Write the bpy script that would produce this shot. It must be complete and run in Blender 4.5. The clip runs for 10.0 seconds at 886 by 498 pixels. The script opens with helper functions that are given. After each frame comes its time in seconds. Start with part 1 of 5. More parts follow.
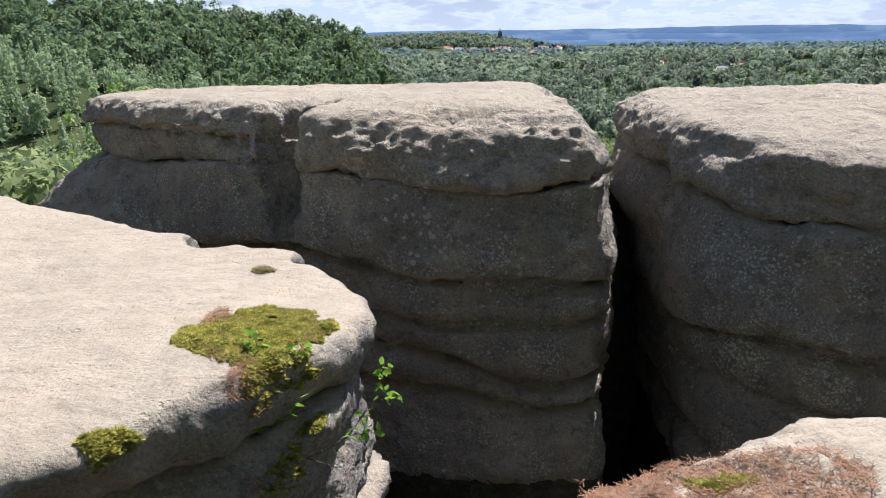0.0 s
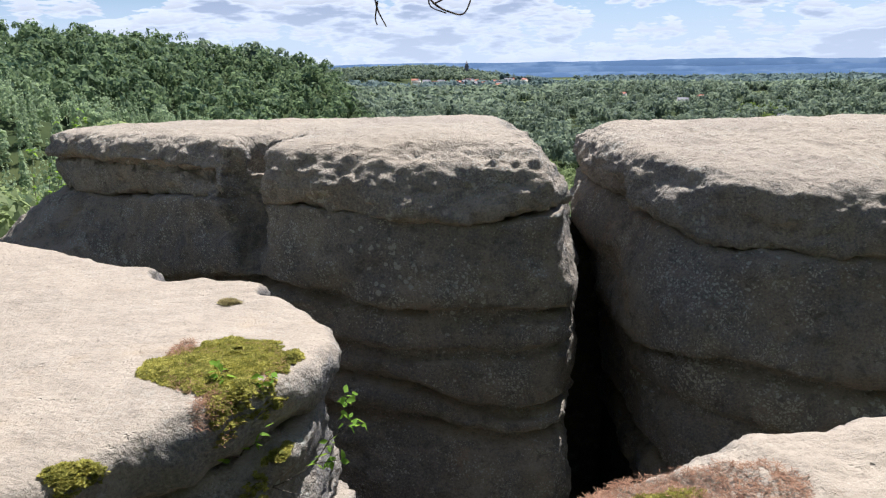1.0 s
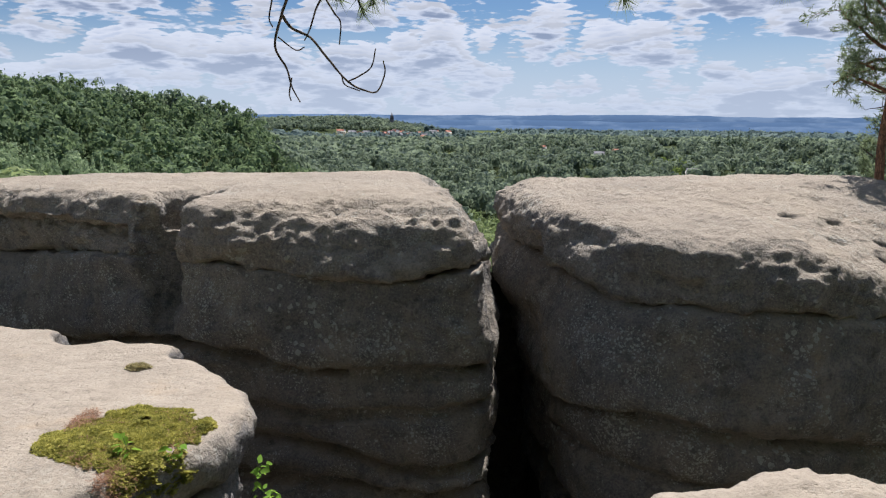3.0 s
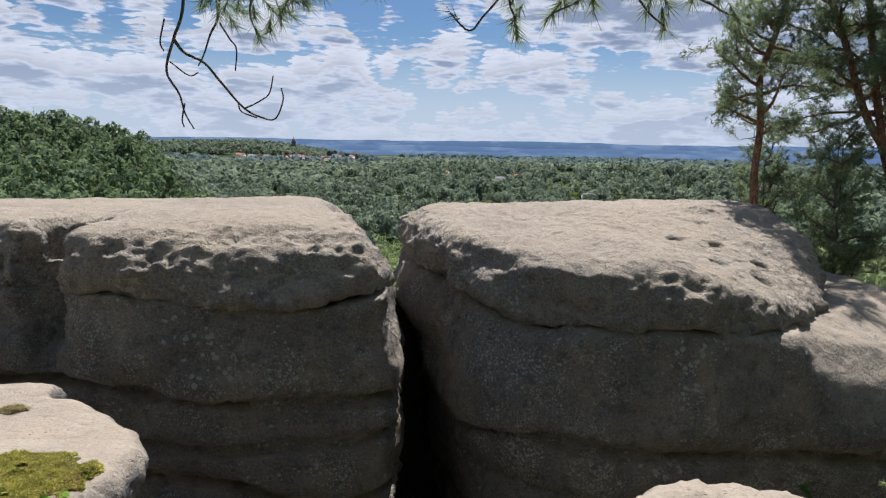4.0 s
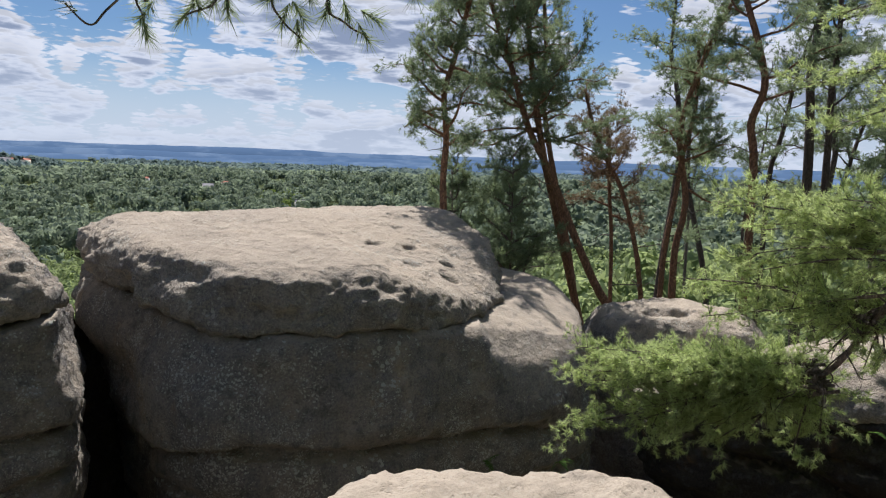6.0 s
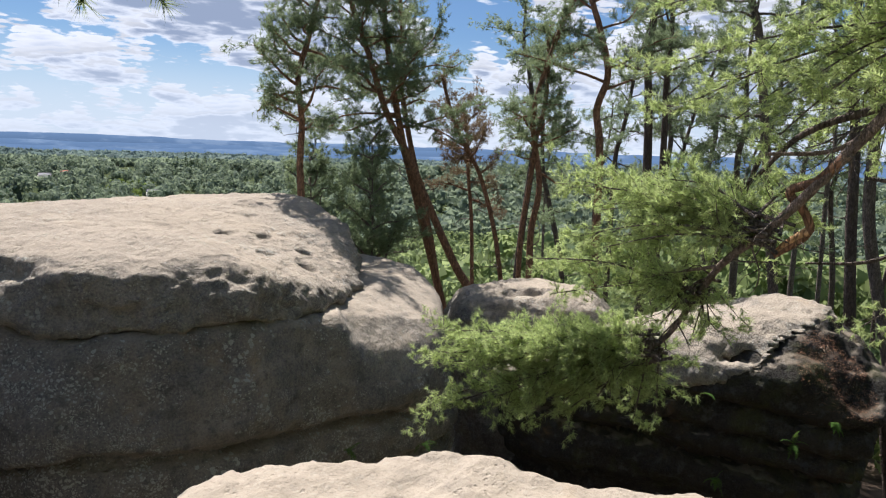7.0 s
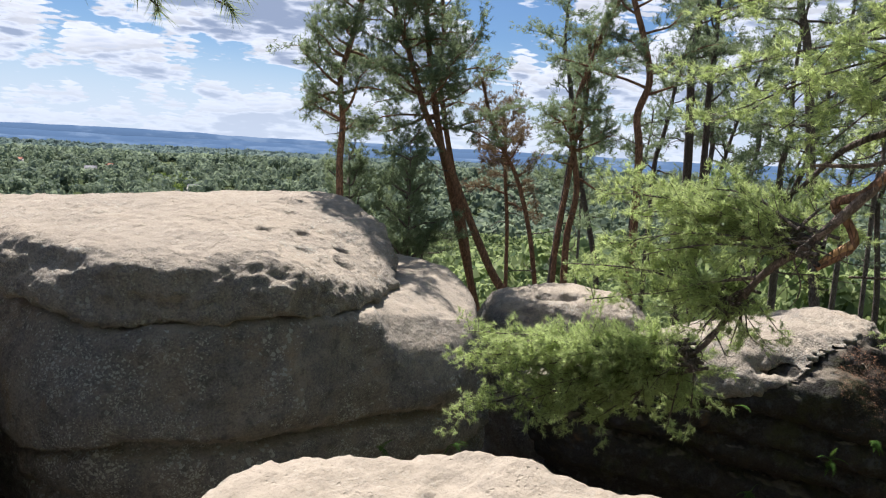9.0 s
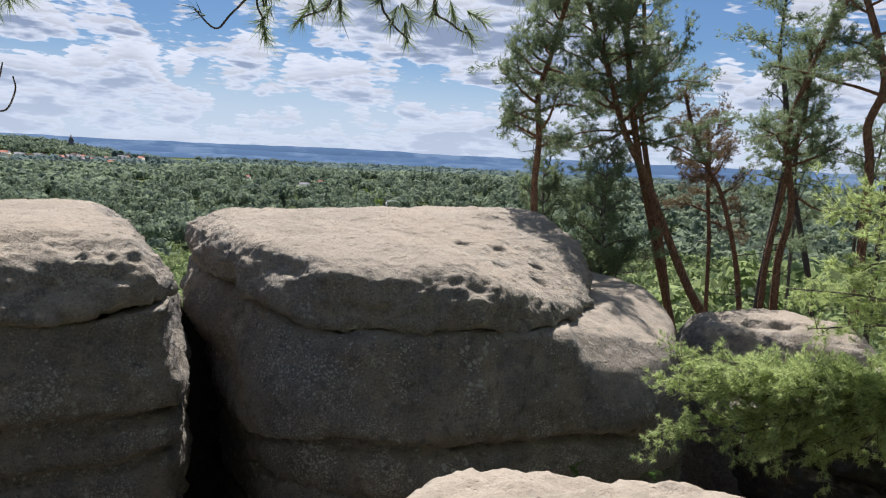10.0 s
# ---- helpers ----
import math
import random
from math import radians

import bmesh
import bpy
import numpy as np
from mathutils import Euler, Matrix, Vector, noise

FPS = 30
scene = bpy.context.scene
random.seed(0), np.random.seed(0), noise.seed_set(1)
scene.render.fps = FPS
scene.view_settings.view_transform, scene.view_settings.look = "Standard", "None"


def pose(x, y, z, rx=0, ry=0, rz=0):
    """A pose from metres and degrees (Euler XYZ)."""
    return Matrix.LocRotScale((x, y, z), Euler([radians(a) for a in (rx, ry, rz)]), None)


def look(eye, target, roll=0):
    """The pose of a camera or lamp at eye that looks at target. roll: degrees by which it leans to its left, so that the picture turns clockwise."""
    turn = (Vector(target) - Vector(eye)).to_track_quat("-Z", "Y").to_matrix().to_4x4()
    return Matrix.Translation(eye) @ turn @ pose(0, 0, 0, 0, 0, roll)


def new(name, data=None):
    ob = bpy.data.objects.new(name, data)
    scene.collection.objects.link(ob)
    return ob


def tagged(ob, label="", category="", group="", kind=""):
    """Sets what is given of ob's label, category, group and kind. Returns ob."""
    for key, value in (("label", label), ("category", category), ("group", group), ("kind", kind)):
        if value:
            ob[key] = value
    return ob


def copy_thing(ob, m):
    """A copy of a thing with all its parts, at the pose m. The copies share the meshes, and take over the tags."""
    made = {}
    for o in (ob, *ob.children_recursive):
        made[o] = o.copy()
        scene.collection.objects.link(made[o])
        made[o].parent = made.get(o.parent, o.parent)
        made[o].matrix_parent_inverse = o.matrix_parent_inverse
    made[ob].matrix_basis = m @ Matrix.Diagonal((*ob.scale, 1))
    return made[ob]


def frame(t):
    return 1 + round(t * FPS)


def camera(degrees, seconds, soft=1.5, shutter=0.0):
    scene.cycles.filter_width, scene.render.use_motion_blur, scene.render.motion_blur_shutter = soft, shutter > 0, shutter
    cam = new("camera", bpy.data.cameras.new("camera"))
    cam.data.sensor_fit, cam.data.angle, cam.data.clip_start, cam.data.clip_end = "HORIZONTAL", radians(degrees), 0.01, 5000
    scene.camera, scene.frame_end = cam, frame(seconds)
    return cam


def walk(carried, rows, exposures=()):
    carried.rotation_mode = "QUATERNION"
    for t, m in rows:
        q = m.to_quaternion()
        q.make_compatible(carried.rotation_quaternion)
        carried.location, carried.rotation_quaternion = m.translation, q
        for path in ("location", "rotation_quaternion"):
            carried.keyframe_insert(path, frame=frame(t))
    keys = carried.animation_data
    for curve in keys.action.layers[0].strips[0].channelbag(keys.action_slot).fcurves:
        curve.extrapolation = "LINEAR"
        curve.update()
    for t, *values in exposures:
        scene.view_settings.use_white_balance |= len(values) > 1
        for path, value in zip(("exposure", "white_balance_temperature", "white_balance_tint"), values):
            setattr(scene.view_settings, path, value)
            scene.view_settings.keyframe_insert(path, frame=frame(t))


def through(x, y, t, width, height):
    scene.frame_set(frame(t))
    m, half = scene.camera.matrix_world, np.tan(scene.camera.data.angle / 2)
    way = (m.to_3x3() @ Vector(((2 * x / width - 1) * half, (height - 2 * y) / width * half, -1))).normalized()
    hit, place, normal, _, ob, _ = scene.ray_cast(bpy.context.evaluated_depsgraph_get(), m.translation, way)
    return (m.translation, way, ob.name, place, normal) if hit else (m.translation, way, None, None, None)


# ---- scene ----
cam = camera(65.6, 10.0, 1.15)
PATH = [
    (0, (0.001, -0.007, 1.602), (-0.059, 1.899, 0.999), -0.9),
    (0.5, (0.019, -0.123, 1.623), (0.013, 1.797, 1.063), -0.8),
    (1, (0.05, -0.135, 1.638), (0.079, 1.796, 1.118), -0.9),
    (1.5, (0.074, -0.15, 1.667), (0.134, 1.791, 1.19), -0.9),
    (2, (0.085, -0.152, 1.689), (0.185, 1.797, 1.251), -0.6),
    (3.3, (0.091, -0.148, 1.723), (0.407, 1.794, 1.364), 0.5),
    (3.5, (0.089, -0.157, 1.724), (0.458, 1.778, 1.383), 0.6),
    (4, (0.101, -0.151, 1.732), (0.621, 1.756, 1.423), 0.9),
    (4.5, (0.128, -0.171, 1.735), (0.805, 1.689, 1.45), 1.3),
    (5, (0.141, -0.182, 1.737), (0.99, 1.608, 1.464), 1.7),
    (5.5, (0.191, -0.192, 1.737), (1.238, 1.49, 1.471), 2.0),
    (6, (0.246, -0.226, 1.738), (1.49, 1.317, 1.471), 2.1),
    (6.2, (0.261, -0.236, 1.74), (1.575, 1.247, 1.468), 2.0),
    (7.5, (0.414, -0.255, 1.708), (1.994, 0.935, 1.409), 2.5),
    (8, (0.393, -0.264, 1.714), (1.99, 0.901, 1.413), 3.0),
    (8.5, (0.372, -0.255, 1.72), (1.929, 0.963, 1.419), 3.1),
    (9, (0.308, -0.263, 1.729), (1.76, 1.08, 1.438), 3.3),
    (9.5, (0.255, -0.246, 1.725), (1.534, 1.267, 1.445), 3.3),
    (10, (0.21, -0.232, 1.727), (1.245, 1.457, 1.455), 2.7),
]
walk(cam, [(t, look(eye, target, roll)) for t, eye, target, roll in PATH], [(0.0, 0.92, 5670, 14), (1.2, 0.86, 5670, 14), (2.0, 0.60, 5720, 14), (5.5, 0.50, 5820, 14), (7.4, 0.90, 5920, 14), (9.0, 0.90, 5920, 14), (10.0, 0.64, 5820, 14)])

# ---- light ----
SUN_AZ, SUN_EL = 25.0, 56.0          # degrees clockwise from +y, and up
sun_dir = Vector((math.sin(radians(SUN_AZ)) * math.cos(radians(SUN_EL)), math.cos(radians(SUN_AZ)) * math.cos(radians(SUN_EL)), math.sin(radians(SUN_EL))))
sun = new("sun", bpy.data.lights.new("sun", "SUN"))
sun.data.energy, sun.data.angle, sun.data.color = 5.0, radians(0.6), (1.0, 0.925, 0.825)
sun.matrix_world = look(sun_dir * 50, (0, 0, 0))


class Nodes:
    """Short forms for wiring node trees."""

    def __init__(self, tree):
        self.t = tree
        tree.nodes.clear()

    def add(self, kind, **values):
        n = self.t.nodes.new(kind)
        for key, v in values.items():
            if key in ("operation", "blend_type", "data_type", "noise_dimensions", "sky_type", "sun_disc", "sun_elevation", "sun_rotation", "altitude", "air_density",
                       "dust_density", "ozone_density", "feature", "noise_type", "normalize", "interpolation_type", "wave_type", "bands_direction", "distance"):
                setattr(n, key, v)
        return n

    def put(self, socket, v):
        if isinstance(v, bpy.types.NodeSocket):
            self.t.links.new(v, socket)
        elif isinstance(v, (int, float)):
            socket.default_value = v if socket.type == "VALUE" else ((v, v, v, 1) if socket.type == "RGBA" else (v, v, v))
        else:
            socket.default_value = (*v, 1) if socket.type == "RGBA" and len(v) == 3 else v

    def m(self, op, a, b=0.0, c=0.0, clamp=False):
        n = self.add("ShaderNodeMath", operation=op)
        n.use_clamp = clamp
        for s, v in zip(n.inputs, (a, b, c)):
            self.put(s, v)
        return n.outputs[0]

    def v(self, op, a, b=(0, 0, 0), scale=None):
        n = self.add("ShaderNodeVectorMath", operation=op)
        self.put(n.inputs[0], a)
        self.put(n.inputs[1], b)
        if scale is not None:
            self.put(n.inputs["Scale"], scale)
        return n.outputs["Value"] if op in ("DOT_PRODUCT", "LENGTH", "DISTANCE") else n.outputs[0]

    def noise(self, vec, scale, detail=4.0, rough=0.5, distort=0.0, out="Fac"):
        n = self.add("ShaderNodeTexNoise")
        self.put(n.inputs["Vector"], vec)
        n.inputs["Scale"].default_value, n.inputs["Detail"].default_value = scale, detail
        n.inputs["Roughness"].default_value, n.inputs["Distortion"].default_value = rough, distort
        return n.outputs[out]

    def voronoi(self, vec, scale, feature="F1", out="Distance"):
        n = self.add("ShaderNodeTexVoronoi", feature=feature)
        self.put(n.inputs["Vector"], vec)
        n.inputs["Scale"].default_value = scale
        return n.outputs[out]

    def step(self, x, lo, hi, a=0.0, b=1.0):
        n = self.add("ShaderNodeMapRange", interpolation_type="SMOOTHSTEP")
        for s, v in zip(n.inputs, (x, lo, hi, a, b)):
            self.put(s, v)
        return n.outputs[0]

    def mix(self, f, a, b, blend="MIX"):
        n = self.add("ShaderNodeMix", data_type="RGBA", blend_type=blend)
        self.put(n.inputs["Factor"], f)
        self.put(n.inputs[6], a)
        self.put(n.inputs[7], b)
        return n.outputs[2]

    def xyz(self, vec):
        n = self.add("ShaderNodeSeparateXYZ")
        self.put(n.inputs[0], vec)
        return n.outputs

    def vec(self, x, y, z):
        n = self.add("ShaderNodeCombineXYZ")
        for s, v in zip(n.inputs, (x, y, z)):
            self.put(s, v)
        return n.outputs[0]


def make_sky():
    """Blue sky with broken cumulus on a flat cloud deck."""
    world = bpy.data.worlds.new("sky")
    world.use_nodes = True
    scene.world = world
    n = Nodes(world.node_tree)
    sky = n.add("ShaderNodeTexSky", sky_type="NISHITA", sun_disc=False, sun_elevation=radians(SUN_EL), sun_rotation=radians(SUN_AZ),
                altitude=300.0, air_density=1.0, dust_density=0.6, ozone_density=1.6)
    d = n.add("ShaderNodeTexCoord").outputs["Generated"]
    x, y, z = n.xyz(d)
    up = n.m("MAXIMUM", z, 0.0)

    def level(rise):
        """Cloud density on a level; the levels above the base show higher in the sky."""
        e = n.m("SUBTRACT", up, n.m("MULTIPLY", n.m("ADD", n.m("MULTIPLY", up, 0.115), 0.013), rise))
        g = n.m("MULTIPLY", n.m("EXPONENT", n.m("MULTIPLY", e, -2.7)), 5.4)
        at = n.vec(n.m("MULTIPLY", x, g), n.m("MULTIPLY", y, g), n.m("ADD", n.m("MULTIPLY", g, 1.1), 0.16 * rise))
        mass = n.noise(at, 0.9, 2.0, 0.5)
        heap = n.noise(at, 2.5, 3.0, 0.55, 0.2)
        curl = n.m("SUBTRACT", 1.0, n.voronoi(n.v("ADD", at, n.v("SCALE", n.noise(at, 5.0, 3.0, 0.6, out="Color"), (0, 0, 0), 0.22)), 5.5))
        wisp = n.noise(at, 9.0, 6.0, 0.62)
        return n.m("ADD", n.m("ADD", n.m("MULTIPLY", mass, 0.60), n.m("MULTIPLY", heap, 0.52)), n.m("ADD", n.m("MULTIPLY", curl, 0.10), n.m("MULTIPLY", wisp, 0.16)))
    blue = n.mix(1.0, sky.outputs[0], (0.032, 0.0390, 0.0450), "MULTIPLY")
    cover = n.mix(n.step(z, 0.0, 0.16, 0.60, 0.0), blue, (0.36, 0.43, 0.50))
    more = n.step(z, 0.03, 0.26, -0.030, 0.022)
    # the upper levels are narrower and catch the sun; the base is grey where it is thick
    for rise, narrow, tone in ((1.0, 0.050, 1.06), (0.78, 0.026, 1.06), (0.56, 0.012, 1.0), (0.34, 0.004, 0.92), (0.16, 0.0, 0.80)):
        body = n.m("SUBTRACT", level(rise), n.m("ADD", more, narrow))
        c = n.mix(n.step(body, 0.735, 0.85), (0.495 * tone, 0.50 * tone, 0.51 * tone), (0.37 * tone, 0.395 * tone, 0.44 * tone))
        cover = n.mix(n.step(body, 0.715, 0.745), cover, c)
    body = n.m("SUBTRACT", level(0.0), more)
    base = n.mix(n.step(body, 0.73, 0.83), (0.50, 0.515, 0.54), (0.190, 0.225, 0.29))
    cover = n.mix(n.step(body, 0.715, 0.755), cover, base)
    both = n.mix(n.step(z, 0.0, 0.14, 0.66, 0.0), cover, (0.42, 0.455, 0.49))
    under = n.mix(n.step(z, -0.06, -0.005), (0.10, 0.12, 0.10), both)
    bg = n.add("ShaderNodeBackground")
    n.put(bg.inputs[0], under)
    bg.inputs[1].default_value = 1.0
    out = n.add("ShaderNodeOutputWorld")
    n.t.links.new(bg.outputs[0], out.inputs[0])


make_sky()


# ---- materials ----
def material(name, build, bump=None):
    """build(n, place) returns colour, roughness and bump height with its depth."""
    mat = bpy.data.materials.new(name)
    mat.use_nodes = True
    n = Nodes(mat.node_tree)
    place = n.add("ShaderNodeNewGeometry").outputs["Position"]
    colour, rough, height, depth, extra = build(n, place)
    bsdf = n.add("ShaderNodeBsdfPrincipled")
    n.put(bsdf.inputs["Base Color"], colour)
    n.put(bsdf.inputs["Roughness"], rough)
    bsdf.inputs["Specular IOR Level"].default_value = extra.get("specular", 0.3)
    if "emit" in extra:
        n.put(bsdf.inputs["Emission Color"], extra["emit"])
        bsdf.inputs["Emission Strength"].default_value = extra.get("power", 1.0)
    if height is not None:
        b = n.add("ShaderNodeBump")
        b.inputs["Distance"].default_value = depth
        b.inputs["Strength"].default_value = extra.get("strength", 1.0)
        n.put(b.inputs["Height"], height)
        n.t.links.new(b.outputs[0], bsdf.inputs["Normal"])
    shader = bsdf.outputs[0]
    if "through" in extra:
        tr = n.add("ShaderNodeBsdfTranslucent")
        n.put(tr.inputs[0], extra["through"])
        ms = n.add("ShaderNodeMixShader")
        ms.inputs[0].default_value = extra.get("thin", 0.35)
        n.t.links.new(shader, ms.inputs[1])
        n.t.links.new(tr.outputs[0], ms.inputs[2])
        shader = ms.outputs[0]
    out = n.add("ShaderNodeOutputMaterial")
    n.t.links.new(shader, out.inputs[0])
    return mat


def sandstone(dark=1.0, crust=0.5, moss=0.0, lichen=0.6, relief=1.0):
    def build(n, p):
        big = n.noise(p, 0.55, 4.0, 0.55)
        mid = n.noise(p, 3.1, 6.0, 0.62)
        grain = n.noise(p, 46.0, 5.0, 0.7)
        beds = n.noise(n.v("MULTIPLY", p, (0.5, 0.5, 7.0)), 1.0, 5.0, 0.6)
        base = n.mix(n.step(mid, 0.3, 0.7), (0.275 * dark, 0.236 * dark, 0.186 * dark), (0.46 * dark, 0.395 * dark, 0.310 * dark))
        base = n.mix(n.step(beds, 0.45, 0.75, 0.0, 0.45), base, (0.38 * dark, 0.30 * dark, 0.205 * dark))
        grey = n.m("MULTIPLY", n.step(big, 0.40, 0.64), crust)
        base = n.mix(grey, base, (0.165 * dark, 0.158 * dark, 0.152 * dark))
        # grey film runs on steep faces, painting in the walls' shade; tops stay bare
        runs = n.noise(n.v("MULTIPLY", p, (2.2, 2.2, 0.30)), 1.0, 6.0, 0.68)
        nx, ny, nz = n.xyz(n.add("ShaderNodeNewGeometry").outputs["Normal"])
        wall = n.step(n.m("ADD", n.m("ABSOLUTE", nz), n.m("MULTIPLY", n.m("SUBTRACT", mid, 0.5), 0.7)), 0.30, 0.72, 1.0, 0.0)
        shade_film = n.m("MULTIPLY", wall, n.step(runs, 0.36, 0.60, 0.25, 1.0))
        base = n.mix(n.m("MULTIPLY", shade_film, 0.80), base, (0.150 * dark, 0.154 * dark, 0.164 * dark))
        rust = n.noise(n.v("ADD", p, (7.0, 3.0, 1.0)), 1.7, 4.0, 0.6)
        base = n.mix(n.step(rust, 0.60, 0.76, 0.0, 0.45), base, (0.36, 0.22, 0.085))
        base = n.mix(n.step(grain, 0.34, 0.68, 0.0, 0.45), base, (0.54 * dark, 0.475 * dark, 0.375 * dark))
        # pale lichen in crusty dots, gathered in colonies
        warp = n.v("ADD", p, n.v("SCALE", n.noise(p, 14.0, 3.0, 0.6, out="Color"), (0, 0, 0), 0.07))
        dots = n.m("LESS_THAN", n.voronoi(warp, 13.0), n.m("MULTIPLY", n.step(n.noise(p, 1.15, 5.0, 0.7), 0.44, 0.70), 0.42))
        dots2 = n.m("LESS_THAN", n.voronoi(warp, 34.0), n.m("MULTIPLY", n.step(n.noise(n.v("ADD", p, (4, 9, 2)), 1.6, 5.0, 0.7), 0.38, 0.66), 0.44))
        spots = n.m("MULTIPLY", n.m("MAXIMUM", dots, dots2), lichen)
        fleck = n.m("LESS_THAN", n.voronoi(warp, 75.0), n.m("MULTIPLY", n.step(n.noise(n.v("ADD", p, (1, 5, 8)), 2.4, 5.0, 0.75), 0.42, 0.66), 0.40))
        spots = n.m("MAXIMUM", spots, n.m("MULTIPLY", fleck, n.m("MULTIPLY", wall, lichen)))
        base = n.mix(spots, base, (0.50 * (0.3 + 0.7 * dark), 0.49 * (0.3 + 0.7 * dark), 0.42 * (0.3 + 0.7 * dark)))
        blot = n.noise(p, 7.0, 5.0, 0.7)
        base = n.mix(n.m("MULTIPLY", n.step(blot, 0.52, 0.66), crust), base, (0.095, 0.092, 0.088))
        if moss:
            green = n.m("MULTIPLY", n.step(n.noise(p, 2.0, 6.0, 0.65), 0.50, 0.68), moss)
            base = n.mix(green, base, (0.10, 0.115, 0.035))
        # level tops are worn smooth; their sunlit tan is painted on by slope
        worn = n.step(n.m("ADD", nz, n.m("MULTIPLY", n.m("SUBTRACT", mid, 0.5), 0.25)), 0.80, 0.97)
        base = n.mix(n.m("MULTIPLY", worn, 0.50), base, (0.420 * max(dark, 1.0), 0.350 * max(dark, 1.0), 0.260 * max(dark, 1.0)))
        base = n.mix(n.step(grain, 0.30, 0.46, 0.35, 0.0), base, (0.12 * dark, 0.10 * dark, 0.08 * dark))
        pits = n.m("SUBTRACT", 1.0, n.step(n.voronoi(warp, 21.0), 0.05, 0.34))
        chips = n.noise(n.v("MULTIPLY", p, (1.0, 1.0, 1.6)), 24.0, 6.0, 0.68, 0.6)
        base = n.mix(n.step(chips, 0.36, 0.48, 0.12, 0.0), base, (0.10, 0.085, 0.07))
        h = n.m("ADD", n.m("MULTIPLY", n.noise(p, 8.5, 7.0, 0.66), n.m("SUBTRACT", 1.15, n.m("MULTIPLY", worn, 0.70))), n.m("ADD", n.m("MULTIPLY", grain, 0.14), n.m("MULTIPLY", chips, 0.20)))
        h = n.m("SUBTRACT", h, n.m("MULTIPLY", pits, n.m("MULTIPLY", n.step(mid, 0.45, 0.65), 0.22)))
        ripple = n.noise(n.v("MULTIPLY", n.v("ADD", p, n.v("SCALE", n.noise(p, 1.2, 3.0, out="Color"), (0, 0, 0), 0.35)), (1.3, 5.2, 3.0)), 2.2, 6.0, 0.66)
        h = n.m("ADD", h, n.m("MULTIPLY", n.m("MULTIPLY", ripple, worn), 0.32))
        base = n.mix(n.m("MULTIPLY", n.step(ripple, 0.50, 0.36), n.m("MULTIPLY", worn, 0.16)), base, (0.20 * dark, 0.165 * dark, 0.125 * dark))
        return base, n.step(grain, 0.2, 0.8, 0.85, 1.0), h, 0.09 * relief, {"specular": 0.12}
    return build


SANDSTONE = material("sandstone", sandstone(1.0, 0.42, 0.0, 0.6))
# lichen-crusted stone, toned darker to carry the shade of the side walls
SANDSTONE_CRUST_SHADE = material("shaded_lichen_sandstone", sandstone(0.85, 0.55, 0.0, 1.0))
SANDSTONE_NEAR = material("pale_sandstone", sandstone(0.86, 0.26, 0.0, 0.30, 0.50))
# damp mossy stone with the deep shade of sides and clefts painted in
SANDSTONE_DAMP_SHADE = material("shaded_damp_mossy_sandstone", sandstone(0.17, 0.85, 0.35, 0.10))


def leafy(a, b, through, thin=0.35, scale=0.22, spread=0.5, gloss=0.04):
    def build(n, p):
        isle = n.add("ShaderNodeNewGeometry").outputs["Random Per Island"]
        tone = n.m("ADD", n.m("MULTIPLY", isle, spread), n.m("MULTIPLY", n.noise(p, scale, 3.0), 1.0 - spread))
        c = n.mix(n.step(tone, 0.28, 0.72), a, b)
        return c, 0.6, None, 0, {"specular": gloss, "through": n.mix(0.5, c, through), "thin": thin}
    return build


NEEDLES = material("pine_needles", leafy((0.155, 0.205, 0.088), (0.540, 0.615, 0.265), (0.80, 0.92, 0.35), 0.50, 1.4, 0.65, 0.4))
NEEDLES_DARK = material("pine_needles_upper", leafy((0.085, 0.120, 0.076), (0.225, 0.275, 0.155), (0.46, 0.55, 0.28), 0.47, 0.8))
NEEDLES_DRY = material("dry_pine_needles", leafy((0.16, 0.115, 0.075), (0.25, 0.185, 0.115), (0.35, 0.26, 0.14), 0.3, 1.0))
BROADLEAF = material("broad_leaves", leafy((0.085, 0.128, 0.064), (0.300, 0.350, 0.160), (0.50, 0.60, 0.23), 0.45, 0.11))
RIDGE_LEAF = material("ridge_leaves", leafy((0.055, 0.098, 0.060), (0.205, 0.265, 0.135), (0.34, 0.45, 0.20), 0.40, 0.09))
SPRUCE = material("spruce_needles", leafy((0.035, 0.060, 0.040), (0.100, 0.145, 0.080), (0.18, 0.25, 0.10), 0.3, 0.2))
CONIFER = material("young_conifers", leafy((0.200, 0.265, 0.160), (0.350, 0.420, 0.240), (0.50, 0.62, 0.31), 0.45, 0.10))
# far leaves shifted towards blue: aerial haze put into the base colour
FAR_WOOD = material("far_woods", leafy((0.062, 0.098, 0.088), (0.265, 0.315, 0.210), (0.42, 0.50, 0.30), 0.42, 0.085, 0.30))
FAR_BLUE = material("haze_painted_woods", leafy((0.085, 0.130, 0.135), (0.205, 0.265, 0.235), (0.30, 0.38, 0.33), 0.40, 0.02))
FERN_LEAF = material("fern_fronds", leafy((0.045, 0.095, 0.022), (0.10, 0.18, 0.040), (0.22, 0.34, 0.06), 0.4, 3.0))
FRESH_LEAF = material("birch_leaves", leafy((0.13, 0.26, 0.030), (0.24, 0.40, 0.060), (0.45, 0.62, 0.08), 0.5, 3.0))
MOSS = material("moss", leafy((0.120, 0.125, 0.030), (0.50, 0.450, 0.110), (0.62, 0.60, 0.13), 0.35, 16.0, 0.35))


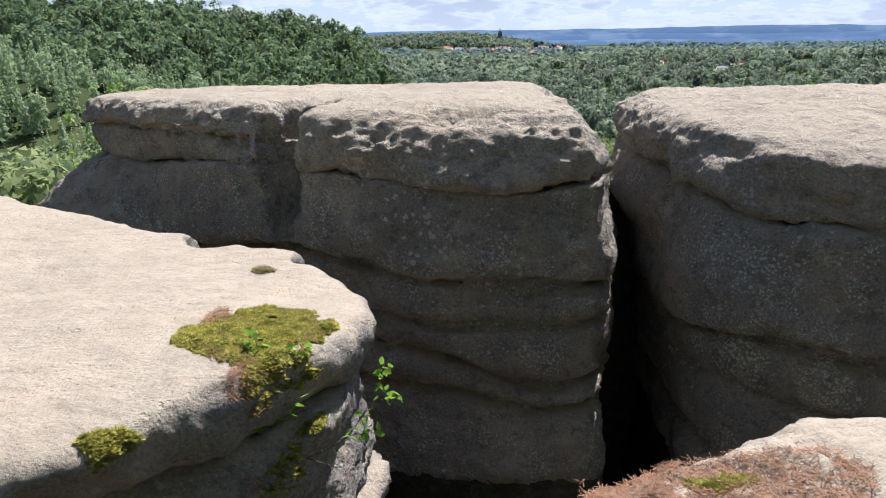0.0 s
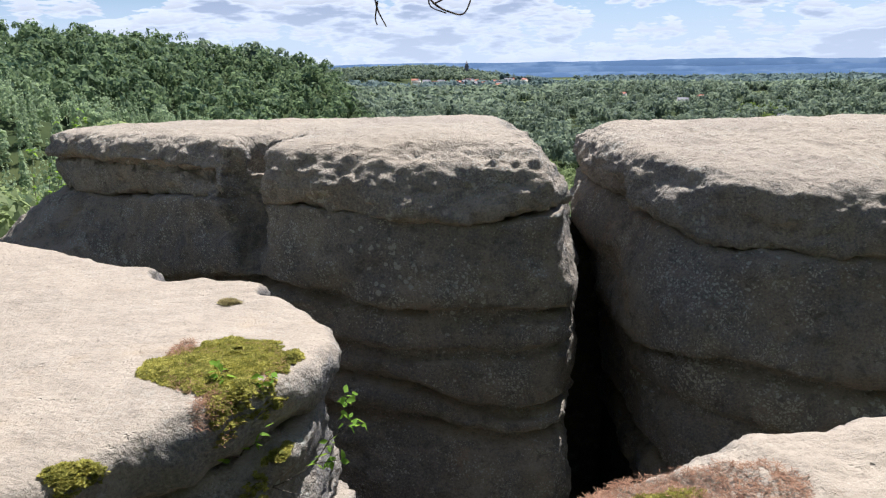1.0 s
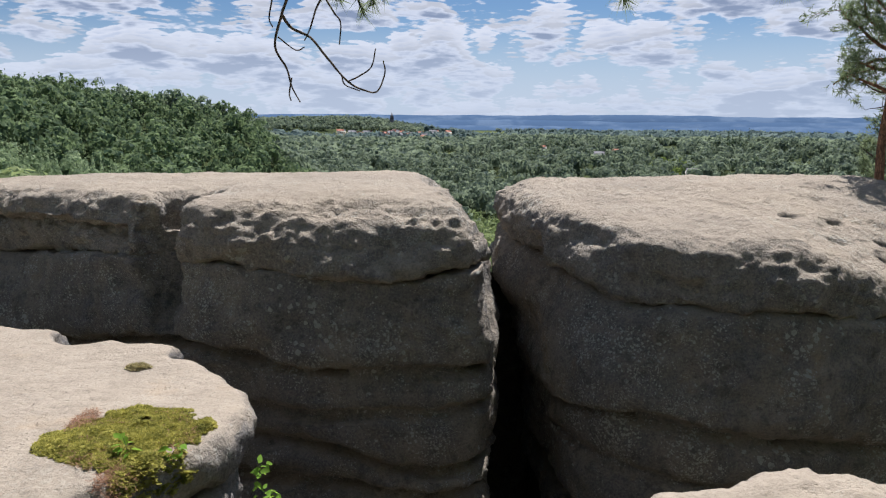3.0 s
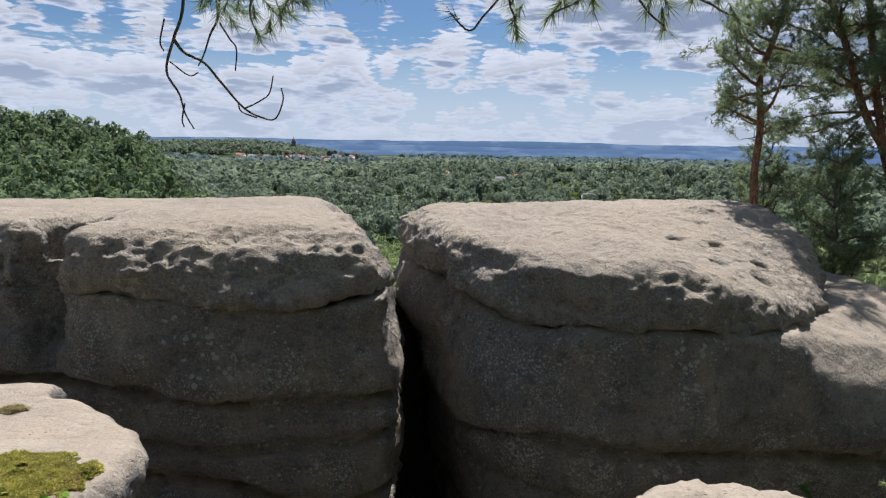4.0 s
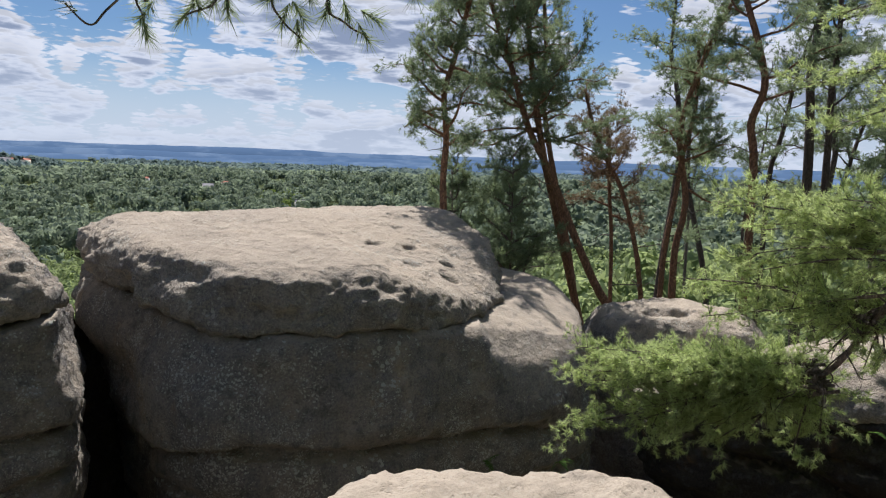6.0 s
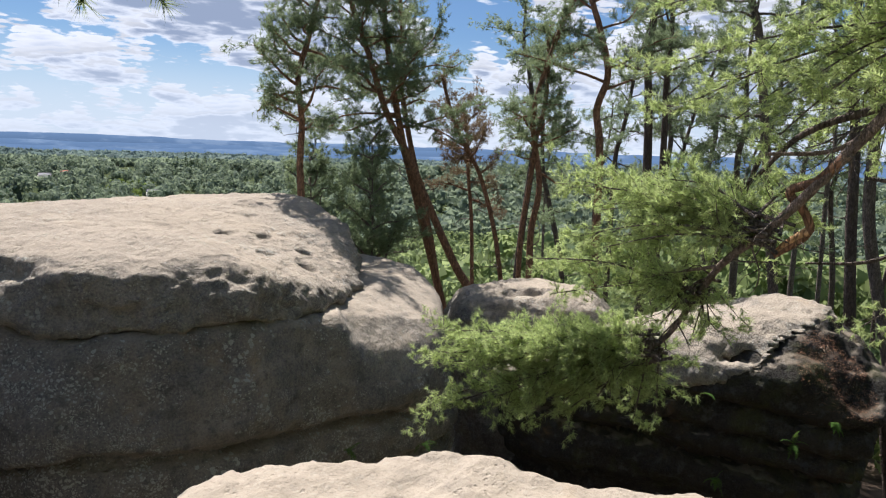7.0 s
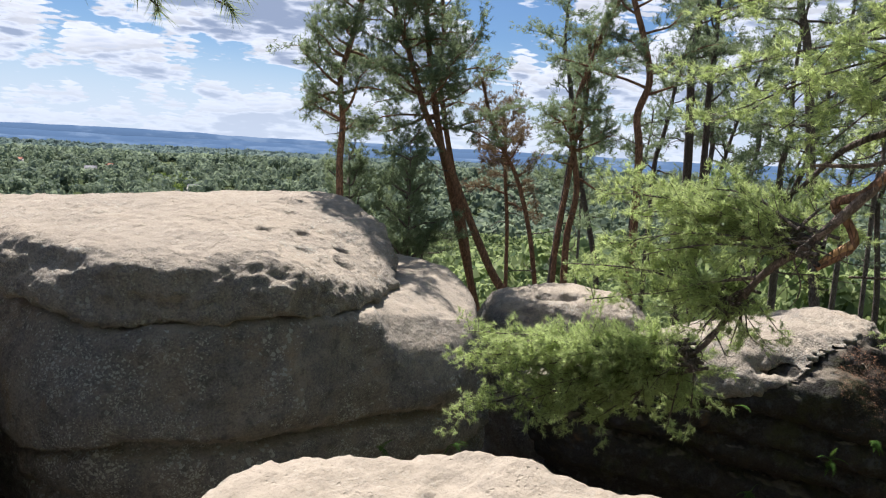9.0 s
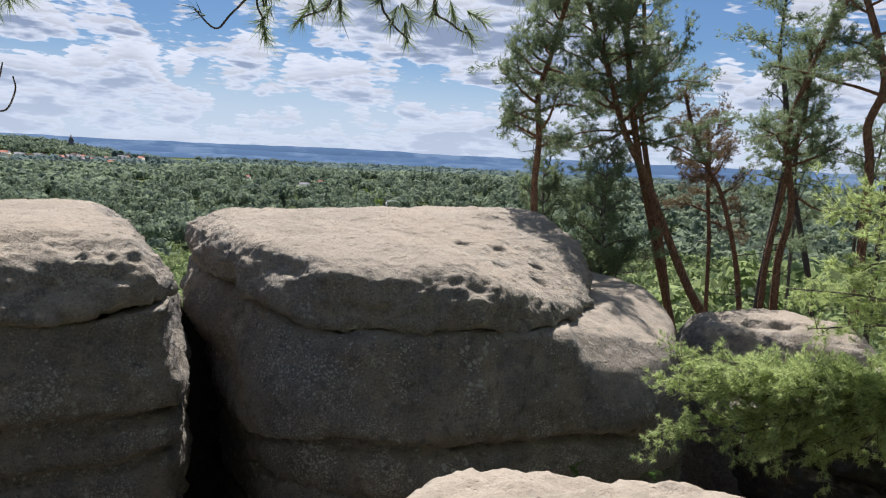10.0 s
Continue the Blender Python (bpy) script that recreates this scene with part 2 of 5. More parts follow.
def bark(lo, hi, plate=34.0, split=0.55):
    def build(n, p):
        plates = n.voronoi(n.v("MULTIPLY", p, (1.0, 1.0, 0.32)), plate, "DISTANCE_TO_EDGE")
        f = n.noise(n.v("MULTIPLY", p, (1.0, 1.0, 0.4)), 22.0, 6.0, 0.65)
        c = n.mix(n.step(f, 0.3, 0.7), lo, hi)
        c = n.mix(n.step(plates, 0.0, 0.14, split, 0.0), c, (0.05, 0.04, 0.034))
        return c, 0.9, n.m("ADD", n.step(plates, 0.0, 0.2), n.m("MULTIPLY", f, 0.6)), 0.012, {"specular": 0.15}
    return build


BARK = material("pine_bark", bark((0.17, 0.092, 0.058), (0.40, 0.225, 0.135)))
BARK_GREY = material("grey_bark", bark((0.11, 0.090, 0.075), (0.26, 0.215, 0.18)))
BARK_DARK = material("dark_bark", bark((0.080, 0.062, 0.052), (0.18, 0.142, 0.118)))
BARK_BOUGH = material("bough_bark", bark((0.170, 0.128, 0.104), (0.40, 0.305, 0.250), 85.0, 0.35))
WOOD_RAW = material("torn_wood", bark((0.45, 0.25, 0.11), (0.62, 0.40, 0.22)))


def plain(c, rough=0.9, vary=0.25, scale=3.0):
    def build(n, p):
        f = n.noise(p, scale, 5.0, 0.6)
        return n.mix(n.step(f, 0.3, 0.7, 0.0, vary * 2), c, tuple(v * 0.55 for v in c)), rough, f, 0.01, {"specular": 0.2}
    return build


PLASTER = material("house_plaster", plain((0.72, 0.68, 0.60), 0.9, 0.1, 0.4))
ROOF_RED = material("clay_roof", plain((0.30, 0.13, 0.085), 0.85, 0.2, 0.4))
ROOF_GREY = material("slate_roof", plain((0.16, 0.16, 0.17), 0.8, 0.2, 0.4))
PANE = material("dark_glass", plain((0.03, 0.035, 0.04), 0.15, 0.05, 1.0))
LITTER = material("fallen_needles", leafy((0.17, 0.085, 0.050), (0.34, 0.20, 0.12), (0.3, 0.16, 0.08), 0.05, 6.0))


def ground_paint(n, p):
    f = n.noise(p, 0.045, 6.0, 0.6)
    g = n.noise(p, 0.9, 5.0, 0.6)
    fields = n.voronoi(n.v("MULTIPLY", p, (1, 1, 0)), 0.0032, "F1", "Color")
    fr, fg, fb = n.xyz(fields)
    forest = n.mix(n.step(f, 0.35, 0.65), (0.030, 0.045, 0.018), (0.07, 0.085, 0.032))
    meadow = n.mix(fr, (0.10, 0.15, 0.045), (0.34, 0.29, 0.13))
    c = n.mix(n.step(fg, 0.55, 0.6), forest, meadow)
    r = n.v("LENGTH", n.v("MULTIPLY", p, (1, 1, 0)))
    c = n.mix(n.step(r, 500.0, 900.0), forest, c)
    soil = n.mix(n.step(g, 0.35, 0.65), (0.050, 0.037, 0.028), (0.13, 0.095, 0.068))
    c = n.mix(n.step(r, 26.0, 60.0), soil, c)
    return c, 1.0, g, 0.06, {"specular": 0.05}


GROUND = material("forest_ground", ground_paint)


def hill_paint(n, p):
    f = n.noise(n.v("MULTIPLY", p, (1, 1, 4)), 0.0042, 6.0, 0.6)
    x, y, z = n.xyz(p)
    # distance haze painted as blue colour with a faint glow
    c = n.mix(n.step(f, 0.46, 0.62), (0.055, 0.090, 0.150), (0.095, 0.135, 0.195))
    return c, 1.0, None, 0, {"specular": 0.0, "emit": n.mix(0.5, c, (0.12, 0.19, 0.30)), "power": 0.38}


FAR_HILL = material("painted_haze", hill_paint)


# ---- mesh helpers ----
def mesh_of(name, verts, faces, mat, smooth=False):
    """A mesh from arrays; faces all of one size."""
    verts, faces = np.asarray(verts, np.float32), np.asarray(faces, np.int32)
    me = bpy.data.meshes.new(name)
    k = faces.shape[1]
    me.vertices.add(len(verts))
    me.vertices.foreach_set("co", verts.ravel())
    me.loops.add(faces.size)
    me.loops.foreach_set("vertex_index", faces.ravel())
    me.polygons.add(len(faces))
    me.polygons.foreach_set("loop_start", np.arange(0, faces.size, k, dtype=np.int32))
    if smooth:
        me.polygons.foreach_set("use_smooth", np.ones(len(faces), bool))
    me.materials.append(mat)
    me.update(calc_edges=True)
    me.validate()
    return me


def part(name, data, parent, label=""):
    ob = new(name, data)
    ob.parent = parent
    return tagged(ob, label)


def thing(name, label, category, group="", kind="", data=None, at=(0, 0, 0)):
    ob = new(name, data)
    ob.location = at
    return tagged(ob, label, category, group, kind)


def hash3(i, j, k, seed):
    h = (i * 374761393 + j * 668265263 + k * 1274126177 + seed * 974711) & 0xFFFFFFFF
    h = ((h ^ (h >> 13)) * 1103515245) & 0xFFFFFFFF
    h = ((h ^ (h >> 15)) * 668265263) & 0xFFFFFFFF
    return ((h >> 8) & 0xFFFF) / 32767.5 - 1.0


def vnoise(p, seed=0):
    i = np.floor(p).astype(np.int64)
    f = p - i
    u = f * f * (3 - 2 * f)
    out = 0.0
    for a in (0, 1):
        wa = u[:, 0] if a else 1 - u[:, 0]
        for b in (0, 1):
            wb = u[:, 1] if b else 1 - u[:, 1]
            for c in (0, 1):
                wc = u[:, 2] if c else 1 - u[:, 2]
                out = out + wa * wb * wc * hash3(i[:, 0] + a, i[:, 1] + b, i[:, 2] + c, seed)
    return out


def fbm(p, freq, octaves, seed=0, gain=0.5):
    out, amp = 0.0, 1.0
    for o in range(octaves):
        out = out + amp * vnoise(p * freq + 17.3 * o, seed + o)
        freq, amp = freq * 2.03, amp * gain
    return out


def surface_nets(field, lo, hi, cell, skin):
    """Closed surface of field < 0 on a grid; skin(points) is the fine relief along the normal."""
    n = [int(math.ceil((b - a) / cell)) + 1 for a, b in zip(lo, hi)]
    ax = [lo[i] + cell * np.arange(n[i]) for i in range(3)]
    c = 5
    cax = [np.append(a[::c], a[::c][-1] + c * cell) for a in ax]
    cd = field(np.stack(np.meshgrid(*cax, indexing="ij"), -1).reshape(-1, 3)).reshape([len(a) for a in cax]).astype(np.float32)
    d = cd[:-1, :-1, :-1]
    low = np.minimum.reduce([cd[i:len(cax[0]) - 1 + i, j:len(cax[1]) - 1 + j, k:len(cax[2]) - 1 + k] for i in (0, 1) for j in (0, 1) for k in (0, 1)])
    high = np.maximum.reduce([cd[i:len(cax[0]) - 1 + i, j:len(cax[1]) - 1 + j, k:len(cax[2]) - 1 + k] for i in (0, 1) for j in (0, 1) for k in (0, 1)])
    near = (low < 2.2 * cell) & (high > -2.2 * cell)
    for axis in range(3):
        d, near = np.repeat(d, c, axis), np.repeat(near, c, axis)
    d, near = np.ascontiguousarray(d[:n[0], :n[1], :n[2]]), near[:n[0], :n[1], :n[2]]
    at = np.argwhere(near)
    for s in range(0, len(at), 400000):
        q = at[s:s + 400000]
        d[q[:, 0], q[:, 1], q[:, 2]] = field(q * cell + np.array(lo))
    d[0], d[-1], d[:, 0], d[:, -1], d[:, :, 0], d[:, :, -1] = (np.maximum(v, cell * 0.3) for v in (d[0], d[-1], d[:, 0], d[:, -1], d[:, :, 0], d[:, :, -1]))
    inside = d < 0
    m = [k - 1 for k in n]
    acc, cnt = np.zeros((*m, 3), np.float32), np.zeros(m, np.float32)
    corners = [(a, b, c) for a in (0, 1) for b in (0, 1) for c in (0, 1)]
    for ca in corners:
        for axis in range(3):
            if ca[axis]:
                continue
            cb = list(ca)
            cb[axis] = 1
            da = d[ca[0]:ca[0] + m[0], ca[1]:ca[1] + m[1], ca[2]:ca[2] + m[2]]
            db = d[cb[0]:cb[0] + m[0], cb[1]:cb[1] + m[1], cb[2]:cb[2] + m[2]]
            cross = (da < 0) != (db < 0)
            t = np.where(cross, da / np.where(cross, da - db, 1), 0)
            for q in range(3):
                acc[..., q] += np.where(cross, ca[q] + (t if q == axis else 0), 0)
            cnt += cross
    on = cnt > 0
    index = np.full(m, -1, np.int32)
    index[on] = np.arange(on.sum())
    cells = np.argwhere(on)
    verts = (cells + acc[on] / cnt[on][:, None]) * cell + np.array(lo)
    quads = []
    for axis in range(3):
        u, v = (axis + 1) % 3, (axis + 2) % 3
        a = np.take(inside, range(n[axis] - 1), axis)
        b = np.take(inside, range(1, n[axis]), axis)
        at = np.argwhere(a != b)
        at = at[(at[:, u] > 0) & (at[:, v] > 0) & (at[:, u] < m[u]) & (at[:, v] < m[v])]
        ring = []
        for du, dv in ((1, 1), (0, 1), (0, 0), (1, 0)):
            q = at.copy()
            q[:, u] -= du
            q[:, v] -= dv
            ring.append(index[q[:, 0], q[:, 1], q[:, 2]])
        q = np.stack(ring, 1)
        flip = ~a[at[:, 0], at[:, 1], at[:, 2]]
        q[flip] = q[flip][:, ::-1]
        quads.append(q)
    quads = np.concatenate(quads)
    quads = quads[(quads >= 0).all(1)]
    e = cell * 0.5
    grad = np.stack([field(verts + np.eye(3)[i] * e) - field(verts - np.eye(3)[i] * e) for i in range(3)], 1)
    grad /= np.linalg.norm(grad, axis=1, keepdims=True) + 1e-9
    return verts + grad * skin(verts)[:, None], quads


def smax(a, b, k):
    h = np.clip(0.5 - 0.5 * (b - a) / k, 0, 1)
    return b * (1 - h) + a * h + k * h * (1 - h)


def outline(poly, k):
    """Distance to a rounded convex outline."""
    c = np.array(poly, float)
    if np.sum(c[:, 0] * np.roll(c[:, 1], -1) - c[:, 1] * np.roll(c[:, 0], -1)) < 0:
        c = c[::-1]
    e = np.roll(c, -1, 0) - c
    nrm = np.stack([e[:, 1], -e[:, 0]], 1) / np.linalg.norm(e, axis=1)[:, None]

    def f(p):
        s = (p[:, None, :2] - c[None]) * nrm[None]
        s = s.sum(2) / k
        top = s.max(1)
        return k * (top + np.log(np.exp(s - top[:, None]).sum(1)))
    return f


def capsule(p, a, b, r):
    a, b = np.array(a, float), np.array(b, float)
    t = np.clip(((p - a) @ (b - a)) / ((b - a) @ (b - a)), 0, 1)
    return np.linalg.norm(p - a - t[:, None] * (b - a), axis=1) - r


def joint(z0, sx=0.0, sy=0.0, wave=0.07, seed=5, x0=0.0, y0=6.0):
    """The height of a bedding joint over the plan."""
    def f(p):
        q = p * np.array((1, 1, 0))
        return z0 + sx * (p[:, 0] - x0) + sy * (p[:, 1] - y0) + wave * fbm(q, 0.75, 3, seed)
    return f


def bed_line(xs, zs, wave=0.05, seed=5, sy=0.0, y0=6.0):
    """A bedding joint whose height follows a bent line along x."""
    def f(p):
        return np.interp(p[:, 0], xs, zs) + sy * (p[:, 1] - y0) + wave * fbm(p * np.array((1, 1, 0)), 0.9, 3, seed)
    return f


def stone_field(poly, k, top, bottom, beds=(), carve=(), rough=0.10, freq=0.55, seed=1, round_top=0.3, round_bottom=0.12, flare=None, gully=None, shoulder=None):
    side = outline(poly, k)

    def f(p):
        d = side(p)
        if flare is not None:
            d = d - flare(p)
        for at, depth, width, back in beds:
            under = at(p) - p[:, 2]
            d = d + depth * np.exp(-((under / width) ** 2)) + back * smooth_step(under / 0.05 + 0.5)
        d = d - rough * fbm(p * np.array((1, 1, 1.7)), freq, 2, seed)
        crest = top(p) if shoulder is None else top(p) - shoulder(p) * np.clip(1.0 + d / 1.1, 0, 1.2) ** 2
        d = smax(d, p[:, 2] - crest, round_top)
        d = smax(d, bottom(p) - p[:, 2], round_bottom)
        for a, b, r, soft in carve:
            d = smax(d, -capsule(p, a, b, r), soft)
        if gully is not None:
            d = smax(d, -gully(p), 0.07)
        return d
    return f


def stone_skin(amount=1.0, seed=3):
    def f(p):
        q = p * np.array((1, 1, 1.9))
        scoop = np.abs(fbm(q, 2.4, 3, seed + 9))
        chip = 0.5 - np.abs(fbm(q, 5.2, 3, seed + 21))
        return amount * (0.042 * fbm(q, 2.1, 4, seed, 0.60) - 0.060 * np.clip(0.30 - scoop, 0, 1) * (0.5 + 0.5 * vnoise(p * 0.9, seed + 4)) + 0.019 * fbm(p, 11.0, 3, seed + 2, 0.65) + 0.024 * chip * np.clip(vnoise(p * 1.3, seed + 30) + 0.3, 0, 1))
    return f


def worn_skin(skin, top, left=0.30):
    """Rough on the fronts, worn smooth on the level top."""
    return lambda p: skin(p) * (left + (1 - left) * smooth_step((top(p) - p[:, 2] - 0.01) / 0.13))


def smooth_step(t):
    t = np.clip(t, 0, 1)
    return t * t * (3 - 2 * t)


def flat(z):
    return lambda p: np.full(len(p), z)


def stone(name, parent, field, lo, hi, cell, mat, skin, label=""):
    v, q = surface_nets(field, lo, hi, cell, skin)
    return part(name, mesh_of(name, v, q, mat, True), parent, label)


# ---- the rocks ----
def smooth(x, a, b):
    t = np.clip((x - a) / (b - a), 0, 1)
    return t * t * (3 - 2 * t)


STONES = []


def left_block():
    rock = thing("rock_block", "bedded grey-brown sandstone block with a worn channel", "rock", "sandstone blocks")
    cap_low = bed_line((-5.0, -3.9, -3.0, -2.2, -1.1, -0.5, 0.2, 0.68, 0.85, 1.3, 1.55, 2.0), (0.12, 0.15, 0.22, 0.28, 0.33, 0.28, 0.27, 0.21, 0.25, 0.34, 0.15, -0.3), 0.03, 5)
    top = lambda p: 0.95 - 0.020 * np.clip(7.2 - p[:, 1], 0, 9) ** 2 - 0.05 * np.clip(p[:, 1] - 9.0, 0, 9) ** 2 + 0.03 * fbm(p * np.array((1, 1, 0)), 0.6, 2, 8) - 0.012 * np.clip(-2.5 - p[:, 0], 0, 9) ** 2 - 0.80 * np.clip(p[:, 0] - 0.86, 0, 1) ** 2

    def gully(p):
        """A stepped water channel that runs off the top and down the front."""
        x, y, z = p.T
        mid = np.interp(y, (6.4, 6.8, 7.0, 7.2, 7.5, 8.1), (-1.90, -1.84, -1.76, -1.72, -1.58, -1.40))
        floor = np.interp(y, (6.4, 6.65, 6.85, 6.98, 7.04, 7.09, 7.14, 7.2, 7.36, 7.44, 7.56, 7.85, 8.3), (-0.65, -0.45, -0.25, 0.0, 0.28, 0.52, 0.60, 0.47, 0.46, 0.70, 0.76, 0.87, 0.98))
        half = np.interp(y, (6.4, 6.8, 7.05, 7.3, 7.6, 8.2), (0.11, 0.12, 0.15, 0.23, 0.21, 0.10))
        across = np.abs(x - mid + 0.05 * vnoise(p * 3.0, 91)) - half - 0.45 * np.clip(z - floor - 0.10, 0, 0.35)
        return smax(across, floor + 0.9 * np.clip(np.abs(x - mid) - 0.06, 0, 1) ** 1.5 - z, 0.05)
    nicks = (((-2.62, 6.98, 0.82), (-2.35, 6.90, 0.84), 0.11, 0.04), ((-2.24, 6.86, 0.86), (-2.14, 6.80, 0.86), 0.10, 0.03), ((-1.24, 6.16, 0.80), (-1.12, 6.30, 0.82), 0.12, 0.05), ((-1.10, 6.14, 0.78), (-1.02, 6.26, 0.82), 0.08, 0.04),
             ((-1.98, 6.62, 0.42), (-1.86, 6.66, 0.62), 0.10, 0.04), ((-3.72, 8.0, 0.93), (-3.65, 7.9, 0.93), 0.10, 0.04))
    steps = (((-1.54, 6.30, 0.16), (-1.72, 6.32, -0.16), 0.15, 0.03), ((-1.34, 6.19, 0.02), (-1.50, 6.22, -0.20), 0.10, 0.04), ((-2.42, 6.98, 0.16), (-2.02, 6.64, -0.06), 0.13, 0.05), ((-1.98, 6.58, -0.02), (-1.92, 6.50, -0.22), 0.10, 0.04))
    fissure = joint(0.59, 0.01, 0.0, 0.05, 15)
    west = lambda p: fissure(p) - 3.0 * np.clip(p[:, 0] + 2.2, 0, 1)
    cap = stone_field([(1.52, 6.45), (1.20, 5.95), (0.4, 5.86), (-0.6, 6.00), (-1.6, 6.43), (-5.1, 8.9), (-4.8, 11.5), (1.55, 11.5)], 0.10, top, cap_low,
                      ((west, 0.17, 0.045, 0.09),), nicks, 0.15, 0.85, 1, 0.34, 0.16, None, gully, lambda p: np.interp(p[:, 0], (-2.0, -1.0, 0.0, 1.3), (0.05, 0.08, 0.27, 0.30)))
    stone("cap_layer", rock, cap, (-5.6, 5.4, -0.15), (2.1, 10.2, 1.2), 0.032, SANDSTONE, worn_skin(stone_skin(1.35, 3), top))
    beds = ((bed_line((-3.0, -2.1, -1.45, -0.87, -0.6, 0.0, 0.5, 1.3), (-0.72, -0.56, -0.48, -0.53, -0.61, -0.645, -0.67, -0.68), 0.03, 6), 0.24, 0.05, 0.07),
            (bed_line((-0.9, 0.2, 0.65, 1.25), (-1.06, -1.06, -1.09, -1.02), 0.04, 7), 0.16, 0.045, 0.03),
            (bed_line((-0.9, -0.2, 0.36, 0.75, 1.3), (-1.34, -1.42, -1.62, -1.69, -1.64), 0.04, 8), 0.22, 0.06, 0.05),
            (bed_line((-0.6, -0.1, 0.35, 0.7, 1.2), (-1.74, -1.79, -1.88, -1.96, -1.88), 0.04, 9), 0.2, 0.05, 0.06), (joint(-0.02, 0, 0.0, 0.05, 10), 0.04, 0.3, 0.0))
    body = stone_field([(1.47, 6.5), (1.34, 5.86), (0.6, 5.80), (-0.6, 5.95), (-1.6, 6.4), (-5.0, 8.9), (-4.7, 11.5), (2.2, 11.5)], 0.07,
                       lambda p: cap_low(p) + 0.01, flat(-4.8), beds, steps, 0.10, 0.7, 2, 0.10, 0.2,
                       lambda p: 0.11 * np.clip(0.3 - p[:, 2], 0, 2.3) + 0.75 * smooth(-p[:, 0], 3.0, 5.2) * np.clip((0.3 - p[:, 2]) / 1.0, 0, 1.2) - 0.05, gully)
    stone("rock_base", rock, body, (-6.6, 5.3, -2.7), (2.8, 9.6, 0.6), 0.049, SANDSTONE_CRUST_SHADE, stone_skin(1.0, 4))
    stone("rock_foot", rock, body, (-6.6, 5.3, -4.9), (2.8, 10.6, -2.55), 0.12, SANDSTONE_DAMP_SHADE, stone_skin(1.0, 4))
    # rib added to close off the cleft, so that it looks dark
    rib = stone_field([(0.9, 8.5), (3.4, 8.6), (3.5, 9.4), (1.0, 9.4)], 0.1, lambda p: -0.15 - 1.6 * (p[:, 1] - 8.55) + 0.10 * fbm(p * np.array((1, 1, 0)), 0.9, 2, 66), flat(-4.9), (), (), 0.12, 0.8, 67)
    stone("rock_rib", rock, rib, (0.6, 7.3, -4.9), (3.8, 9.7, 0.5), 0.10, SANDSTONE_DAMP_SHADE, stone_skin(1.0, 68))
    return rock


